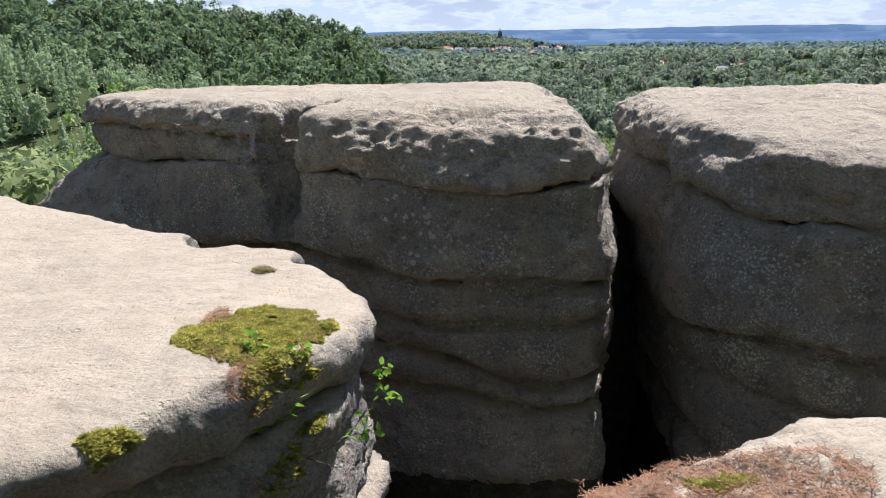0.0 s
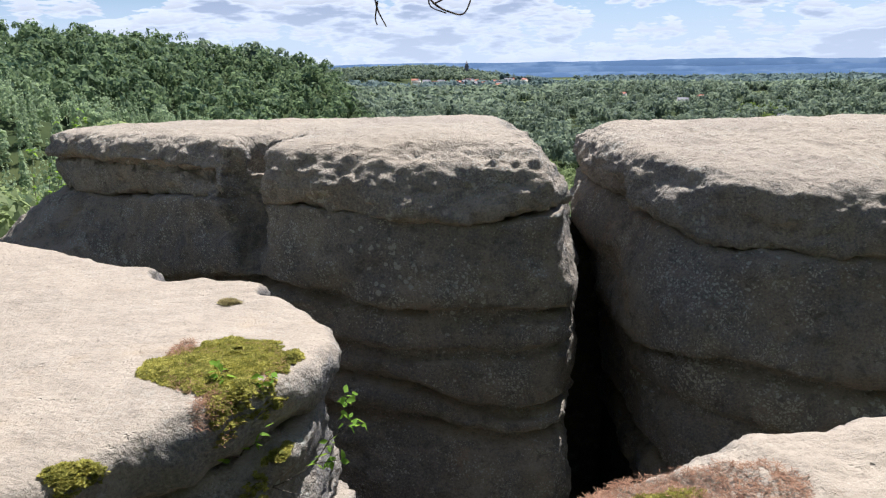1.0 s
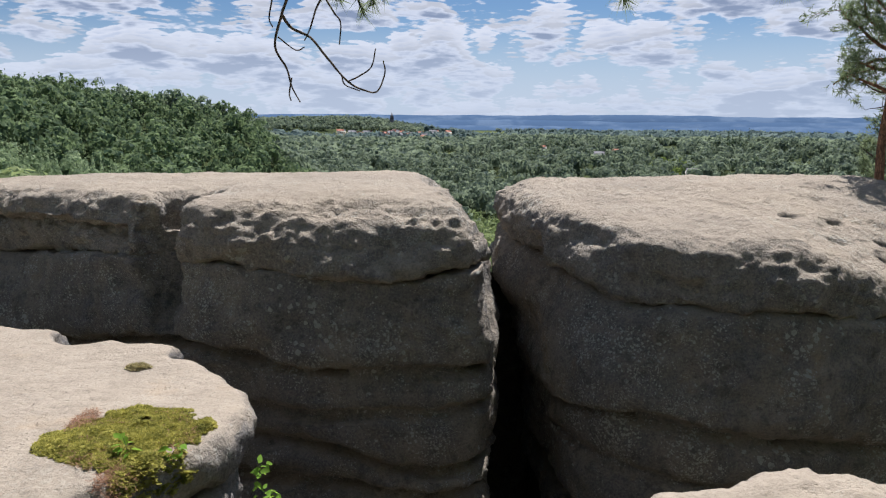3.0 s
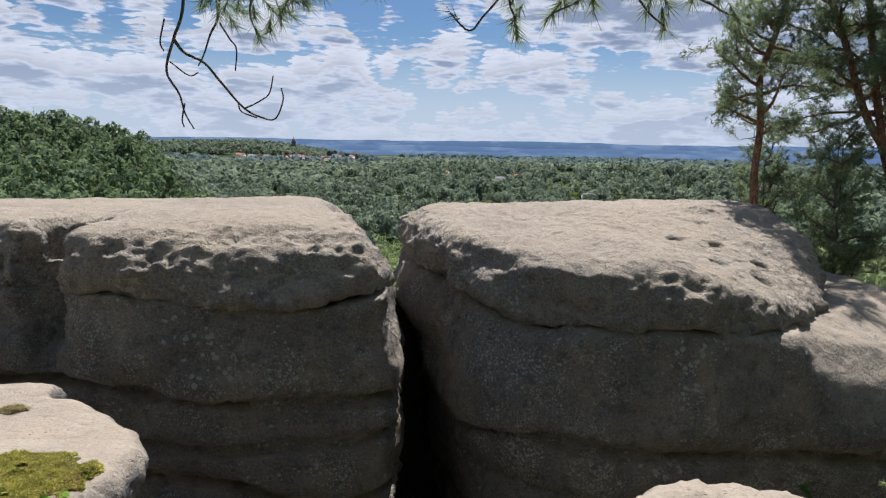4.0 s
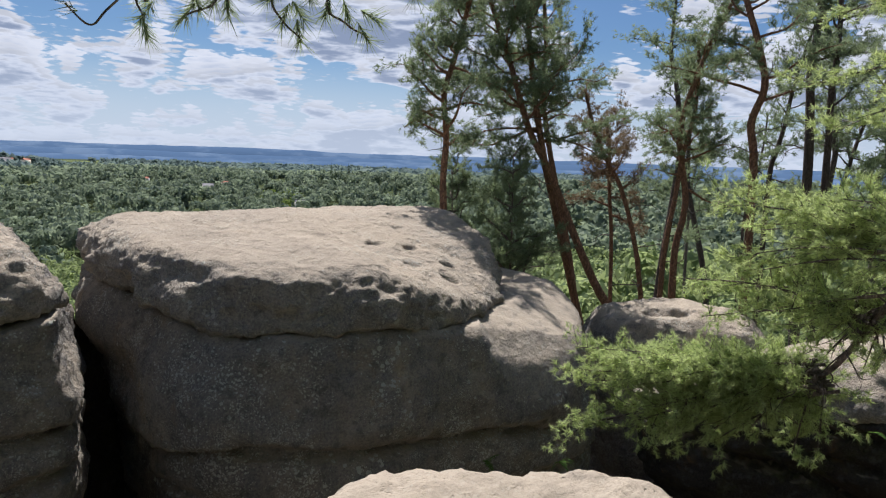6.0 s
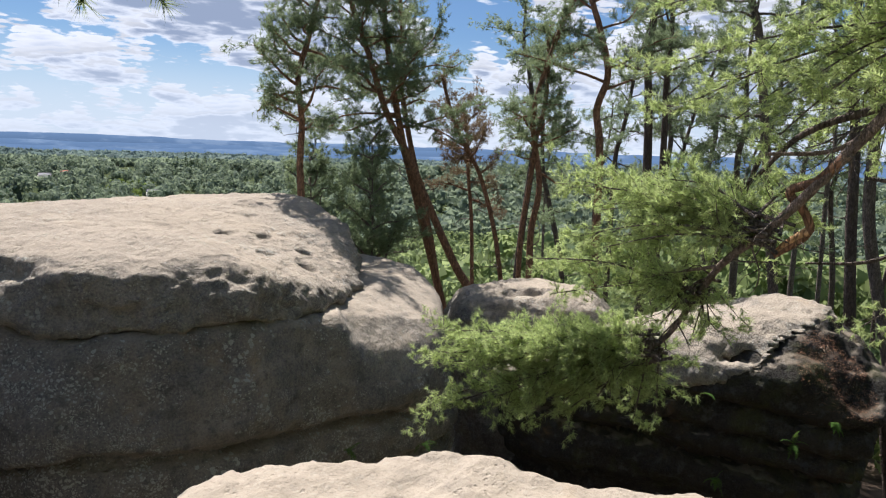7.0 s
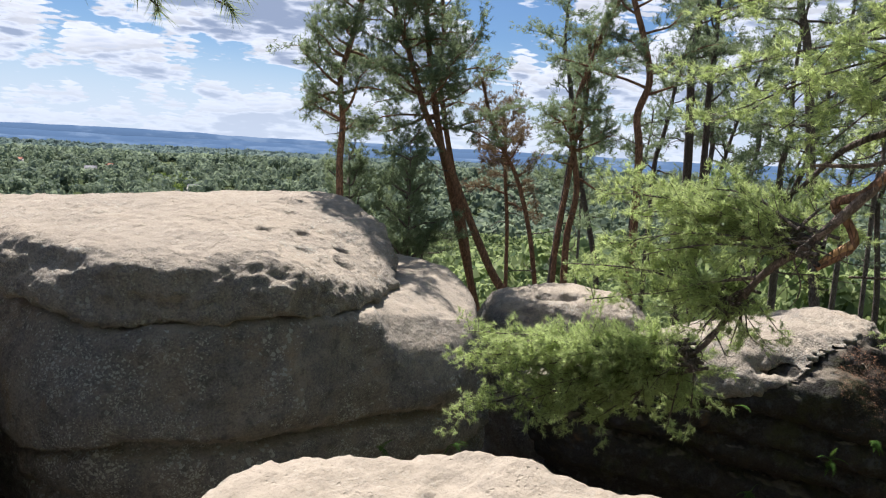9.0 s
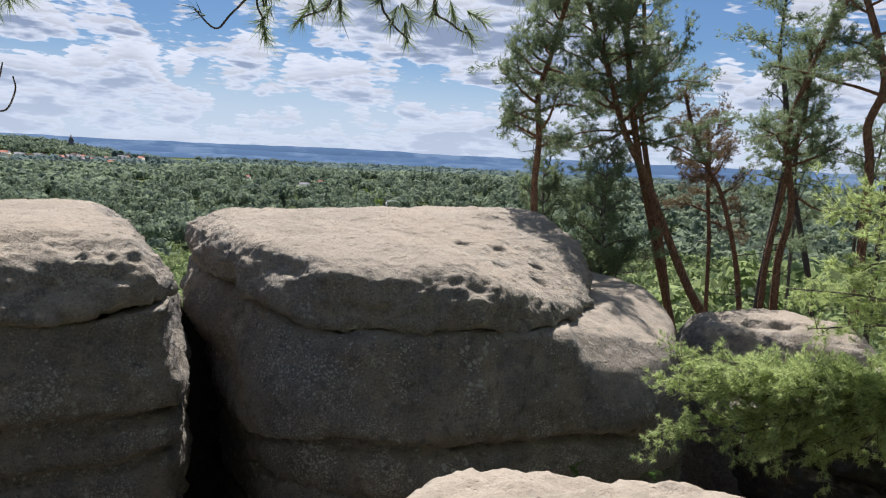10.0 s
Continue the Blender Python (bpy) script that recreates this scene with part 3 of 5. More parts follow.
def right_block():
    rock = thing("rock_block", "domed sandstone block with pitted sunlit slab over a sloping ledge", "rock", "sandstone blocks")
    cap_low = bed_line((1.9, 2.26, 2.42, 2.65, 3.65, 4.3, 5.0, 6.5), (0.30, 0.17, 0.09, 0.07, 0.06, 0.02, -0.04, -0.12), 0.03, 25)
    flank = lambda p: smooth(p[:, 1], 6.9, 8.2) * smooth(-p[:, 0], -4.0, -3.0)

    def top(p):
        c = np.interp(p[:, 0], (2, 3.9, 5.2, 6.7), (0.014, 0.014, 0.050, 0.10))
        return 0.835 - c * np.clip(9.0 - p[:, 1], 0, 9) ** 2 - 0.05 * np.clip(p[:, 1] - 9.2, 0, 9) ** 2 - 0.05 * np.clip(2.9 - p[:, 0], 0, 9) ** 2 + 0.025 * fbm(p * np.array((1, 1, 0)), 0.7, 2, 28)
    holes = tuple(((x, y, z + 0.03), (x + 0.10, y + 0.02, z + 0.02), r, 0.035)
                  for x, y, z, r in ((4.82, 6.87, 0.65, 0.10), (5.35, 6.84, 0.57, 0.07), (4.91, 6.15, 0.485, 0.095), (5.67, 6.42, 0.375, 0.085), (5.31, 5.94, 0.285, 0.09), (5.78, 7.72, 0.73, 0.07)))
    cap = stone_field([(2.12, 8.4), (1.98, 6.75), (2.18, 6.05), (2.58, 5.45), (3.2, 5.15), (4.2, 5.08), (5.1, 5.25), (5.85, 5.65), (6.55, 6.3), (7.4, 7.6), (7.8, 9.5), (7.2, 11.5), (2.8, 11.5)], 0.08, top, cap_low,
                      (), holes, 0.12, 0.85, 21, 0.32, 0.14, lambda p: 0.26 * flank(p) * np.clip((0.95 - p[:, 2]) / 0.5, 0, 1))
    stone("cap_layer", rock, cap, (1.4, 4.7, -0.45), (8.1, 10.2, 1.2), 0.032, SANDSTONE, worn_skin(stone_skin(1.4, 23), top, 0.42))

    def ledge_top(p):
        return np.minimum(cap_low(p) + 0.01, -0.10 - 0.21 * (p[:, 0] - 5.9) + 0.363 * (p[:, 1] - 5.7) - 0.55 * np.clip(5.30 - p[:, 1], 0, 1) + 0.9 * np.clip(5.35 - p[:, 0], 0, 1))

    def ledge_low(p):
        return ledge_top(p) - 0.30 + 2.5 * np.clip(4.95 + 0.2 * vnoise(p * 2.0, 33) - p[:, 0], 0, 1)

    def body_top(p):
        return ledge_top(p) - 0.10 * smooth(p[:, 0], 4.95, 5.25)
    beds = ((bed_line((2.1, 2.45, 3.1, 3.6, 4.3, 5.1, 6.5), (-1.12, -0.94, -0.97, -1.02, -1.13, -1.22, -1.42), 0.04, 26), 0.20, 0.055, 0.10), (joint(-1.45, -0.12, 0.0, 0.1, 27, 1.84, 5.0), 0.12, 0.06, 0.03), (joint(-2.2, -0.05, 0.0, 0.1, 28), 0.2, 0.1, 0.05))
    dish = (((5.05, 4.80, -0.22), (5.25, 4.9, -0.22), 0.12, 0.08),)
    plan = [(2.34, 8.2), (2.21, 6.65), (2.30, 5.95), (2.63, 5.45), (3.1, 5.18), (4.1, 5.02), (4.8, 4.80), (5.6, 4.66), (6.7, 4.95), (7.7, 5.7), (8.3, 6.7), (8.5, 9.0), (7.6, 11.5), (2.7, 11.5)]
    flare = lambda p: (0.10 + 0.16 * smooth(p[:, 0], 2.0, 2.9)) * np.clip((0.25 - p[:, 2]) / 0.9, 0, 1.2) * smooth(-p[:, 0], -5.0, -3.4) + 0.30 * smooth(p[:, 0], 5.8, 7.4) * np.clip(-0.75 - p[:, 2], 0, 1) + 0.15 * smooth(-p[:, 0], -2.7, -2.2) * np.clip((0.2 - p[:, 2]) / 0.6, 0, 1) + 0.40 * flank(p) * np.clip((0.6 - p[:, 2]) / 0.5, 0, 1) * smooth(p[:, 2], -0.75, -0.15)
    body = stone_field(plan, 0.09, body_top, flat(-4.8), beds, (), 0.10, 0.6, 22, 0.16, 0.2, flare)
    stone("rock_base", rock, body, (1.1, 3.7, -2.9), (9.3, 9.8, 0.7), 0.052, SANDSTONE_CRUST_SHADE, stone_skin(1.0, 24))
    stone("rock_foot", rock, body, (1.1, 3.7, -4.9), (9.5, 10.4, -2.75), 0.12, SANDSTONE_DAMP_SHADE, stone_skin(1.0, 24))
    # separate from the shade-darkened base, so the sunlit ledge keeps lighter stone
    ledge = stone_field(plan, 0.09, ledge_top, ledge_low, (), dish, 0.10, 0.6, 22, 0.20, 0.06, flare)
    stone("ledge", rock, ledge, (4.6, 4.1, -1.2), (8.9, 8.6, 0.5), 0.040, SANDSTONE_NEAR, stone_skin(0.35, 24), "sunlit sloping ledge")
    return rock


def near_rock():
    rock = thing("rock_ledge", "pale sunlit sandstone ledge with moss at its broken edge", "rock")
    top = lambda p: -0.03 + 0.05 * fbm(p * np.array((1, 1, 0)), 0.55, 3, 41) - 0.05 * np.clip(p[:, 0] + 1.0, 0, 3) ** 2 - 0.10 * np.clip(3.2 - p[:, 1] + 0.3 * (p[:, 0] + 1.2), 0, 3) ** 2
    low = joint(-0.36, 0.05, 0.05, 0.05, 42, -1.0, 4.0)
    cap = stone_field([(-0.61, 3.85), (-0.72, 4.38), (-1.05, 4.94), (-1.7, 5.52), (-2.9, 6.2), (-4.9, 7.3), (-8.0, 8.6), (-8.0, 1.0), (-1.95, 2.32), (-1.15, 2.85), (-0.80, 3.25)], 0.05, top, low,
                      (), (((-1.0, 3.0, -0.5), (-0.70, 3.35, -0.45), 0.16, 0.1), ((-2.16, 5.66, -0.3), (-2.12, 5.60, 0.2), 0.24, 0.06), ((-1.20, 5.02, -0.3), (-1.17, 4.98, 0.2), 0.14, 0.05), ((-3.3, 6.5, -0.3), (-3.25, 6.45, 0.2), 0.22, 0.06)), 0.13, 1.2, 43, 0.20, 0.12)
    STONES.append((cap, worn_skin(stone_skin(0.9, 44), top, 0.28)))
    stone("top_layer", rock, cap, (-6.0, 1.0, -0.8), (-0.2, 8.0, 0.3), 0.034, SANDSTONE_NEAR, worn_skin(stone_skin(0.9, 44), top, 0.28))
    body = stone_field([(-0.55, 3.6), (-0.62, 4.2), (-1.5, 4.9), (-4.4, 6.2), (-8.0, 7.4), (-8.0, 1.2), (-1.8, 2.6), (-0.95, 2.95), (-0.62, 3.2)], 0.06, lambda p: low(p) + 0.02, flat(-4.8),
                       ((joint(-1.15, 0, 0, 0.08, 46), 0.16, 0.06, 0.0), (joint(-1.7, 0, 0, 0.08, 47), 0.16, 0.08, 0.0)), (), 0.14, 1.0, 45, 0.16, 0.2)
    STONES.append((body, stone_skin(1.2, 46)))
    stone("rock_base", rock, body, (-4.5, 0.9, -1.9), (-0.2, 7.4, -0.1), 0.040, SANDSTONE, stone_skin(1.2, 46))
    stone("rock_foot", rock, body, (-6.5, 0.9, -4.9), (-0.2, 8.4, -1.75), 0.12, SANDSTONE_CRUST_SHADE, stone_skin(1.2, 46))
    return rock


def standing_rock():
    rock = thing("rock_ledge", "pale weathered sandstone outcrop with a fringe of fallen needles", "rock")

    def top(p):
        return 0.02 + 0.03 * fbm(p * np.array((1, 1, 0)), 0.9, 3, 51) - 0.10 * np.clip((1.45 - p[:, 0]) / 0.5, 0, 1) * np.clip((p[:, 1] - 1.0), 0, 1)
    f = stone_field([(4.2, -1.5), (3.86, 0.65), (3.54, 1.55), (3.25, 2.16), (2.74, 2.52), (2.1, 2.79), (1.62, 2.74), (1.2, 2.56), (0.8, 2.46), (0.45, 2.2), (-0.4, 1.4), (-1.0, -0.5), (-0.5, -3.0), (3.0, -3.0)], 0.04, top, flat(-4.8),
                    ((joint(-0.5, 0, 0, 0.08, 53), 0.12, 0.07, 0.0),), (), 0.09, 1.7, 52, 0.12, 0.2)
    STONES.append((f, stone_skin(0.8, 54)))
    stone("outcrop", rock, f, (-1.3, 0.2, -1.2), (4.6, 3.2, 0.3), 0.034, SANDSTONE_NEAR, stone_skin(0.8, 54))
    stone("rock_foot", rock, lambda p: np.maximum(f(p), p[:, 2] + 0.06), (-1.3, -3.3, -4.9), (4.6, 3.2, 0.1), 0.12, SANDSTONE_NEAR, stone_skin(0.8, 54))
    return rock


def back_rocks():
    a = thing("boulder", "smooth grey sandstone boulder with a shallow dip beside the pines", "rock", "boulders")
    dome = lambda p: -0.60 - 0.22 * ((p[:, 0] - 10.6) ** 2 + (p[:, 1] - 6.2) ** 2) * 0.6
    f = stone_field([(9.2, 6.9), (9.6, 5.4), (10.8, 4.6), (12.2, 5.4), (12.0, 7.4), (10.2, 7.8)], 0.15, dome, flat(-5.4), (), (((10.0, 6.25, -0.66), (10.25, 5.9, -0.64), 0.14, 0.10),), 0.12, 0.7, 61, 0.4)
    stone("boulder_stone", a, f, (8.8, 4.2, -5.2), (12.6, 8.2, -0.2), 0.06, SANDSTONE, stone_skin(1.0, 62))
    b = thing("rock_block", "undercut sandstone block with a half-lit sloping top above damp sides darkened as shade", "rock", "sandstone blocks")

    def top(p):
        up = -0.88 + 0.62 * ((p[:, 0] - 8.35) * 0.94 + (p[:, 1] - 2.2) * 0.30)
        return -smax(-up, 0.22 + 0.34 * np.clip(p[:, 1] - 2.3, 0, 3), 0.25) - 0.55 * np.clip((1.55 - p[:, 1]) / 0.7, 0, 1)
    beds = ((joint(-1.25, 0, 0.05, 0.08, 72, 8, 2), 0.16, 0.06, 0.06), (joint(-1.62, 0, 0.08, 0.08, 76, 8, 2), 0.14, 0.05, 0.05), (joint(-1.98, 0, 0.12, 0.1, 73, 8, 2), 0.30, 0.10, 0.12), (joint(-2.7, 0, 0, 0.1, 74), 0.3, 0.2, 0.05))
    g = stone_field([(7.4, 4.9), (8.05, 3.2), (8.35, 2.2), (8.7, 1.2), (9.15, 0.55), (10.6, 0.75), (11.6, 3.0), (10.6, 5.0), (8.6, 5.6)], 0.10, top, flat(-5.4), beds, (((8.75, 2.3, -0.62), (8.9, 2.05, -0.60), 0.12, 0.08),), 0.13, 0.8, 71, 0.2)
    STONES.append((g, stone_skin(1.3, 75)))
    # lit and shaded stone meet at this seam: pale above, dark below
    seam = lambda p: top(p) - 0.26 + 0.32 * smooth(-p[:, 1], -2.7, -1.0) + 0.10 * fbm(p, 1.1, 3, 78)
    stone("block_stone", b, lambda p: smax(g(p), p[:, 2] - seam(p), 0.05), (6.9, 0.2, -5.2), (11.9, 6.0, 0.4), 0.062, SANDSTONE_DAMP_SHADE, stone_skin(1.3, 75))
    stone("block_top", b, lambda p: smax(g(p), seam(p) - 0.02 - p[:, 2], 0.05), (6.9, 0.2, -2.4), (11.9, 6.0, 0.4), 0.05, SANDSTONE, stone_skin(1.0, 75), "pale sunlit top layer, split from the darkened sides")


left_block()
right_block()
near_rock()
standing_rock()
back_rocks()


# ---- the land ----
def land(x, y):
    """Height of the ground: rocks on a wooded edge, a valley ahead, a wooded ridge to the west, a plain beyond."""
    x, y = np.asarray(x, float), np.asarray(y, float)
    r, az = np.hypot(x, y), np.degrees(np.arctan2(x, y))
    ahead = np.interp(r, (0, 10, 22, 60, 140, 350, 520, 740, 1150, 2500, 4900), (-4.6, -4.8, -9.0, -26, -44, -64, -53, -35, -48, -68, -80))
    ahead = ahead - np.interp(r, (420, 740, 1100, 1700), (0, 1, 0.6, 0)) * (22 * smooth(-az, -13, -7) + 11 * np.exp(-((az - 25.2) / 1.5) ** 2))
    crest = 360 * np.tan(np.radians(np.interp(az, (-60, -32, -24, -14, -8, -3, 2), (4.4, 3.8, 3.3, 1.9, 0.65, -0.9, -3.0)))) - 15
    spur = 160 * np.tan(np.radians(np.interp(az, (-60, -31, -17, -10, 0), (3.0, 1.0, -3.0, -7.5, -13)))) - 9
    west = np.interp(r, (0, 10, 22, 60, 110), (-4.6, -4.8, -9.0, -18, -27))
    k1, k2, k3, k4 = (np.clip((r - a) / (b - a), 0, 1) for a, b in ((110, 160), (160, 230), (230, 360), (360, 700)))
    west = np.where(r > 110, -27 + (spur + 27) * k1, west)
    west = np.where(r > 160, spur + (np.minimum(spur, crest) - 8 - spur) * k2, west)
    west = np.where(r > 230, np.minimum(spur, crest) - 8 + (crest - np.minimum(spur, crest) + 8) * k3, west)
    west = np.where(r > 360, crest + (-46 - crest) * k4, west)
    west = np.where(r > 700, np.interp(r, (700, 2500, 4900), (-46, -62, -78)), west)
    h = ahead + (west - ahead) * smooth(-az, 0, 9) * (np.abs(az) < 150)
    east = np.interp(r, (0, 10, 16, 40, 120, 350, 520, 740), (-4.6, -4.7, -4.9, -9.5, -30, -58, -53, -35))
    h = np.where(r < 740, h + (east - h) * smooth(az, 34, 62), h)
    tower_hill = 34 * np.exp(-(((x - 40) / 200) ** 2 + ((y - 2200) / 260) ** 2)) + 36 * np.exp(-(((x + 260) / 260) ** 2 + ((y - 2200) / 300) ** 2))
    return h + tower_hill


def build_ground():
    rr = np.concatenate([[0.0], np.geomspace(1.5, 4950, 110)])
    aa = np.radians(np.arange(0, 360, 1.5))
    R, A = np.meshgrid(rr, aa, indexing="ij")
    X, Y = R * np.sin(A), R * np.cos(A)
    P = np.stack([X.ravel(), Y.ravel(), np.zeros(X.size)], 1)
    Z = land(X.ravel(), Y.ravel()) + 0.10 * fbm(P, 0.5, 3, 81) * np.minimum(1, R.ravel() / 3) + np.minimum(R.ravel() * 0.006, 1.2) * fbm(P, 0.02, 3, 82)
    P[:, 2] = Z
    n, m = R.shape
    i, j = np.meshgrid(np.arange(n - 1), np.arange(m), indexing="ij")
    k = (j + 1) % m
    q = np.stack([i * m + j, i * m + k, (i + 1) * m + k, (i + 1) * m + j], -1).reshape(-1, 4)
    thing("ground", "brown forest floor falling into a wide green valley", "ground", "", "structure", mesh_of("ground", P, q[:, ::-1], GROUND, True))


build_ground()


def far_hills():
    """Ridges along the horizon, their blue haze painted into a glowing colour."""
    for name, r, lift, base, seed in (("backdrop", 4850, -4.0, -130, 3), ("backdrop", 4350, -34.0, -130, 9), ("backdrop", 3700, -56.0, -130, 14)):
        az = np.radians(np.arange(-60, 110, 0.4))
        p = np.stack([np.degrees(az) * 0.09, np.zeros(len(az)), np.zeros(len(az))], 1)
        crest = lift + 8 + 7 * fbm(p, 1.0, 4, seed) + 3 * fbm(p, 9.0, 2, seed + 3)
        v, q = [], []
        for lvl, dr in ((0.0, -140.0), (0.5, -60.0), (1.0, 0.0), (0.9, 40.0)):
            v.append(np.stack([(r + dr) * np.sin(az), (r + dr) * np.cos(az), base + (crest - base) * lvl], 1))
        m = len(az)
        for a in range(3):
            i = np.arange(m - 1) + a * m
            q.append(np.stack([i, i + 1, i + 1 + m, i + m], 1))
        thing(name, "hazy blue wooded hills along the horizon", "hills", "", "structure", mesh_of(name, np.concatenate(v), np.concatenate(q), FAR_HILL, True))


far_hills()


# ---- woods far off ----
def unit(n, rng):
    d = rng.normal(size=(n, 3))
    return d / np.linalg.norm(d, axis=1)[:, None]


def shards(c, d, size, rng, flat_to=0.6, single=False):
    """One small bent leaf clump a point: two triangles round the point c facing about d."""
    n = len(c)
    nrm = d * flat_to + unit(n, rng) * (1 - flat_to)
    nrm /= np.linalg.norm(nrm, axis=1)[:, None]
    u = np.cross(nrm, unit(n, rng))
    u /= np.linalg.norm(u, axis=1)[:, None] + 1e-6
    w = np.cross(nrm, u)
    s = np.asarray(size).reshape(-1, 1) * rng.uniform(0.6, 1.3, (n, 1))
    if single:
        v = np.stack([c - u * s * 1.1 - w * s * 0.6, c + u * s * 1.1 - w * s * 0.6, c + w * s * 1.2], 1).reshape(-1, 3)
        return v, np.arange(n * 3).reshape(-1, 3)
    v = np.stack([c - u * s, c - w * s * 0.7 + nrm * s * 0.3, c + u * s, c + w * s * 0.7 + nrm * s * 0.2], 1).reshape(-1, 3)
    i = np.arange(n)[:, None] * 4
    return v, np.concatenate([i + np.array((0, 1, 2)), i + np.array((0, 2, 3))])


def broad_crowns(pos, height, width, per, rng):
    """Leaf clumps on the lobes of many crowns at once."""
    n = len(pos)
    lobes = 6
    lc = rng.uniform(-1, 1, (n, lobes, 3)) * np.stack([width * 0.30, width * 0.30, height * 0.24], 1)[:, None] + (pos + np.stack([0 * height, 0 * height, height * 0.62], 1))[:, None]
    lr = rng.uniform(0.26, 0.42, (n, lobes)) * width[:, None]
    pick = rng.integers(0, lobes, (n, per))
    d = unit(n * per, rng).reshape(n, per, 3)
    d[..., 2] = np.abs(d[..., 2]) * 0.9 - 0.25 * (rng.random((n, per)) < 0.4)
    rows = np.arange(n)[:, None]
    c = lc[rows, pick] + d * lr[rows, pick][..., None] * np.array((1, 1, 1.1)) * rng.uniform(0.8, 1.06, (n, per, 1))
    size = np.repeat(width * 1.12 / math.sqrt(per), per)
    return c.reshape(-1, 3), d.reshape(-1, 3), size


def cone_crowns(pos, height, width, per, rng):
    n = len(pos)
    t = 1 - np.sqrt(rng.random((n, per)))
    a = rng.uniform(0, 2 * math.pi, (n, per))
    rad = (1 - t) * width[:, None] * 0.5 * rng.uniform(0.55, 1.1, (n, per)) * (0.75 + 0.25 * np.cos(t * 40))
    c = pos[:, None] + np.stack([rad * np.cos(a), rad * np.sin(a), height[:, None] * (0.08 + 0.92 * t)], -1)
    d = np.stack([np.cos(a), np.sin(a), np.full_like(a, 0.5)], -1)
    size = np.repeat(width * 1.5 / math.sqrt(per), per) * (1.15 - 0.7 * t.ravel())
    return c.reshape(-1, 3), d.reshape(-1, 3) / 1.12, size


def woods(name, label, az0, az1, r0, r1, gap, tall, wide, per, mat, cone=0.2, seed=0, keep=None):
    rng = np.random.default_rng(seed)
    area = math.radians(az1 - az0) / 2 * (r1 * r1 - r0 * r0)
    n = int(area / gap ** 2)
    r = np.sqrt(rng.uniform(r0 * r0, r1 * r1, n))
    az = np.radians(rng.uniform(az0, az1, n))
    x, y = r * np.sin(az), r * np.cos(az)
    if keep is not None:
        ok = keep(x, y, r, np.degrees(az), rng.random(n))
        x, y = x[ok], y[ok]
    pos = np.stack([x, y, land(x, y) - 0.5], 1)
    h = rng.uniform(*tall, len(pos))
    w = rng.uniform(*wide, len(pos))
    con = rng.random(len(pos)) < cone
    parts_v, parts_f, off = [], [], 0
    for sel, fn, kw in ((~con, broad_crowns, 1.0), (con, cone_crowns, 0.62)):
        if sel.any():
            c, d, s = fn(pos[sel], h[sel], w[sel] * kw, max(per, 90) if fn is cone_crowns else per, rng)
            v, f = shards(c, d, s, rng, 0.72, True)
            parts_v.append(v)
            parts_f.append(f + off)
            off += len(v)
    me = mesh_of(name, np.concatenate(parts_v), np.concatenate(parts_f), mat)
    return thing(name, label, "forest", "", "stuff", me)


woods("conifer_wood", "young grey-green conifers close together on a slope", -46, -9, 105, 200, 3.8, (7, 12), (3.2, 4.6), 170, CONIFER, 0.93, 11)
woods("ridge_wood", "mixed wood covering a long ridge", -46, 2, 210, 420, 5.8, (10, 19), (5.5, 9.0), 125, RIDGE_LEAF, 0.22, 12)
woods("slope_wood", "tall bright green deciduous trees below the rocks", -50, -20, 24, 105, 4.4, (6, 14), (4.0, 6.0), 620, BROADLEAF, 0.35, 13)
woods("valley_wood", "dense broadleaved wood seen through the cleft", 8, 17, 60, 380, 7.0, (10, 14), (6.5, 9.0), 250, BROADLEAF, 0.08, 17)
woods("valley_wood", "dense broadleaved wood below the pines", 34, 98, 60, 200, 7.0, (9, 13), (6.5, 9.0), 280, BROADLEAF, 0.08, 14)
woods("valley_wood", "broadleaved wood on the valley floor", 34, 98, 200, 400, 9.0, (10, 15), (8.0, 11.0), 120, BROADLEAF, 0.08, 20)
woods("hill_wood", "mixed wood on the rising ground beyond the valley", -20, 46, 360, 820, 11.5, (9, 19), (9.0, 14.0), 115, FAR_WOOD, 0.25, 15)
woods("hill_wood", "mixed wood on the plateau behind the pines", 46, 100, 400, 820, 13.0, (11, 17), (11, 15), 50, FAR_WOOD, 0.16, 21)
open_land = lambda x, y, r, az, u: (vnoise(np.stack([x, y, 0 * x], 1) * 0.004, 6) > -0.12) & ~((np.abs(az - 25.2) < 1.2) & (r > 880) & (r < 1400))
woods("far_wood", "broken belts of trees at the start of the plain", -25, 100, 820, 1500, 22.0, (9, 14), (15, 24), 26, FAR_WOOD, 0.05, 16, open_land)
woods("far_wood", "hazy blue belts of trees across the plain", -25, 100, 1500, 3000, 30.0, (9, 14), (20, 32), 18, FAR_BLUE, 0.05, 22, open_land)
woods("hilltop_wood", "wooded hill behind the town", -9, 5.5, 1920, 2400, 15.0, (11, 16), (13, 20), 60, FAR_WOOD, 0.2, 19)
# out of view; added to hold skylight off the rock fronts
woods("unseen_wood", "unseen tall dense wood added behind the outcrop to cut skylight", 122, 246, 7, 24, 2.2, (14, 19), (4.5, 6.5), 150, CONIFER, 0.3, 18)


# ---- plants: shared growth ----
def spline(points, per=6):
    """A smooth line through the points."""
    p = np.array(points, float)
    q = np.concatenate([[2 * p[0] - p[1]], p, [2 * p[-1] - p[-2]]])
    t = np.linspace(0, 1, per, endpoint=False)[:, None]
    out = [0.5 * (2 * b + (c - a) * t + (2 * a - 5 * b + 4 * c - d) * t ** 2 + (3 * b - a - 3 * c + d) * t ** 3) for a, b, c, d in zip(q, q[1:], q[2:], q[3:])]
    return np.concatenate(out + [p[-1:]])


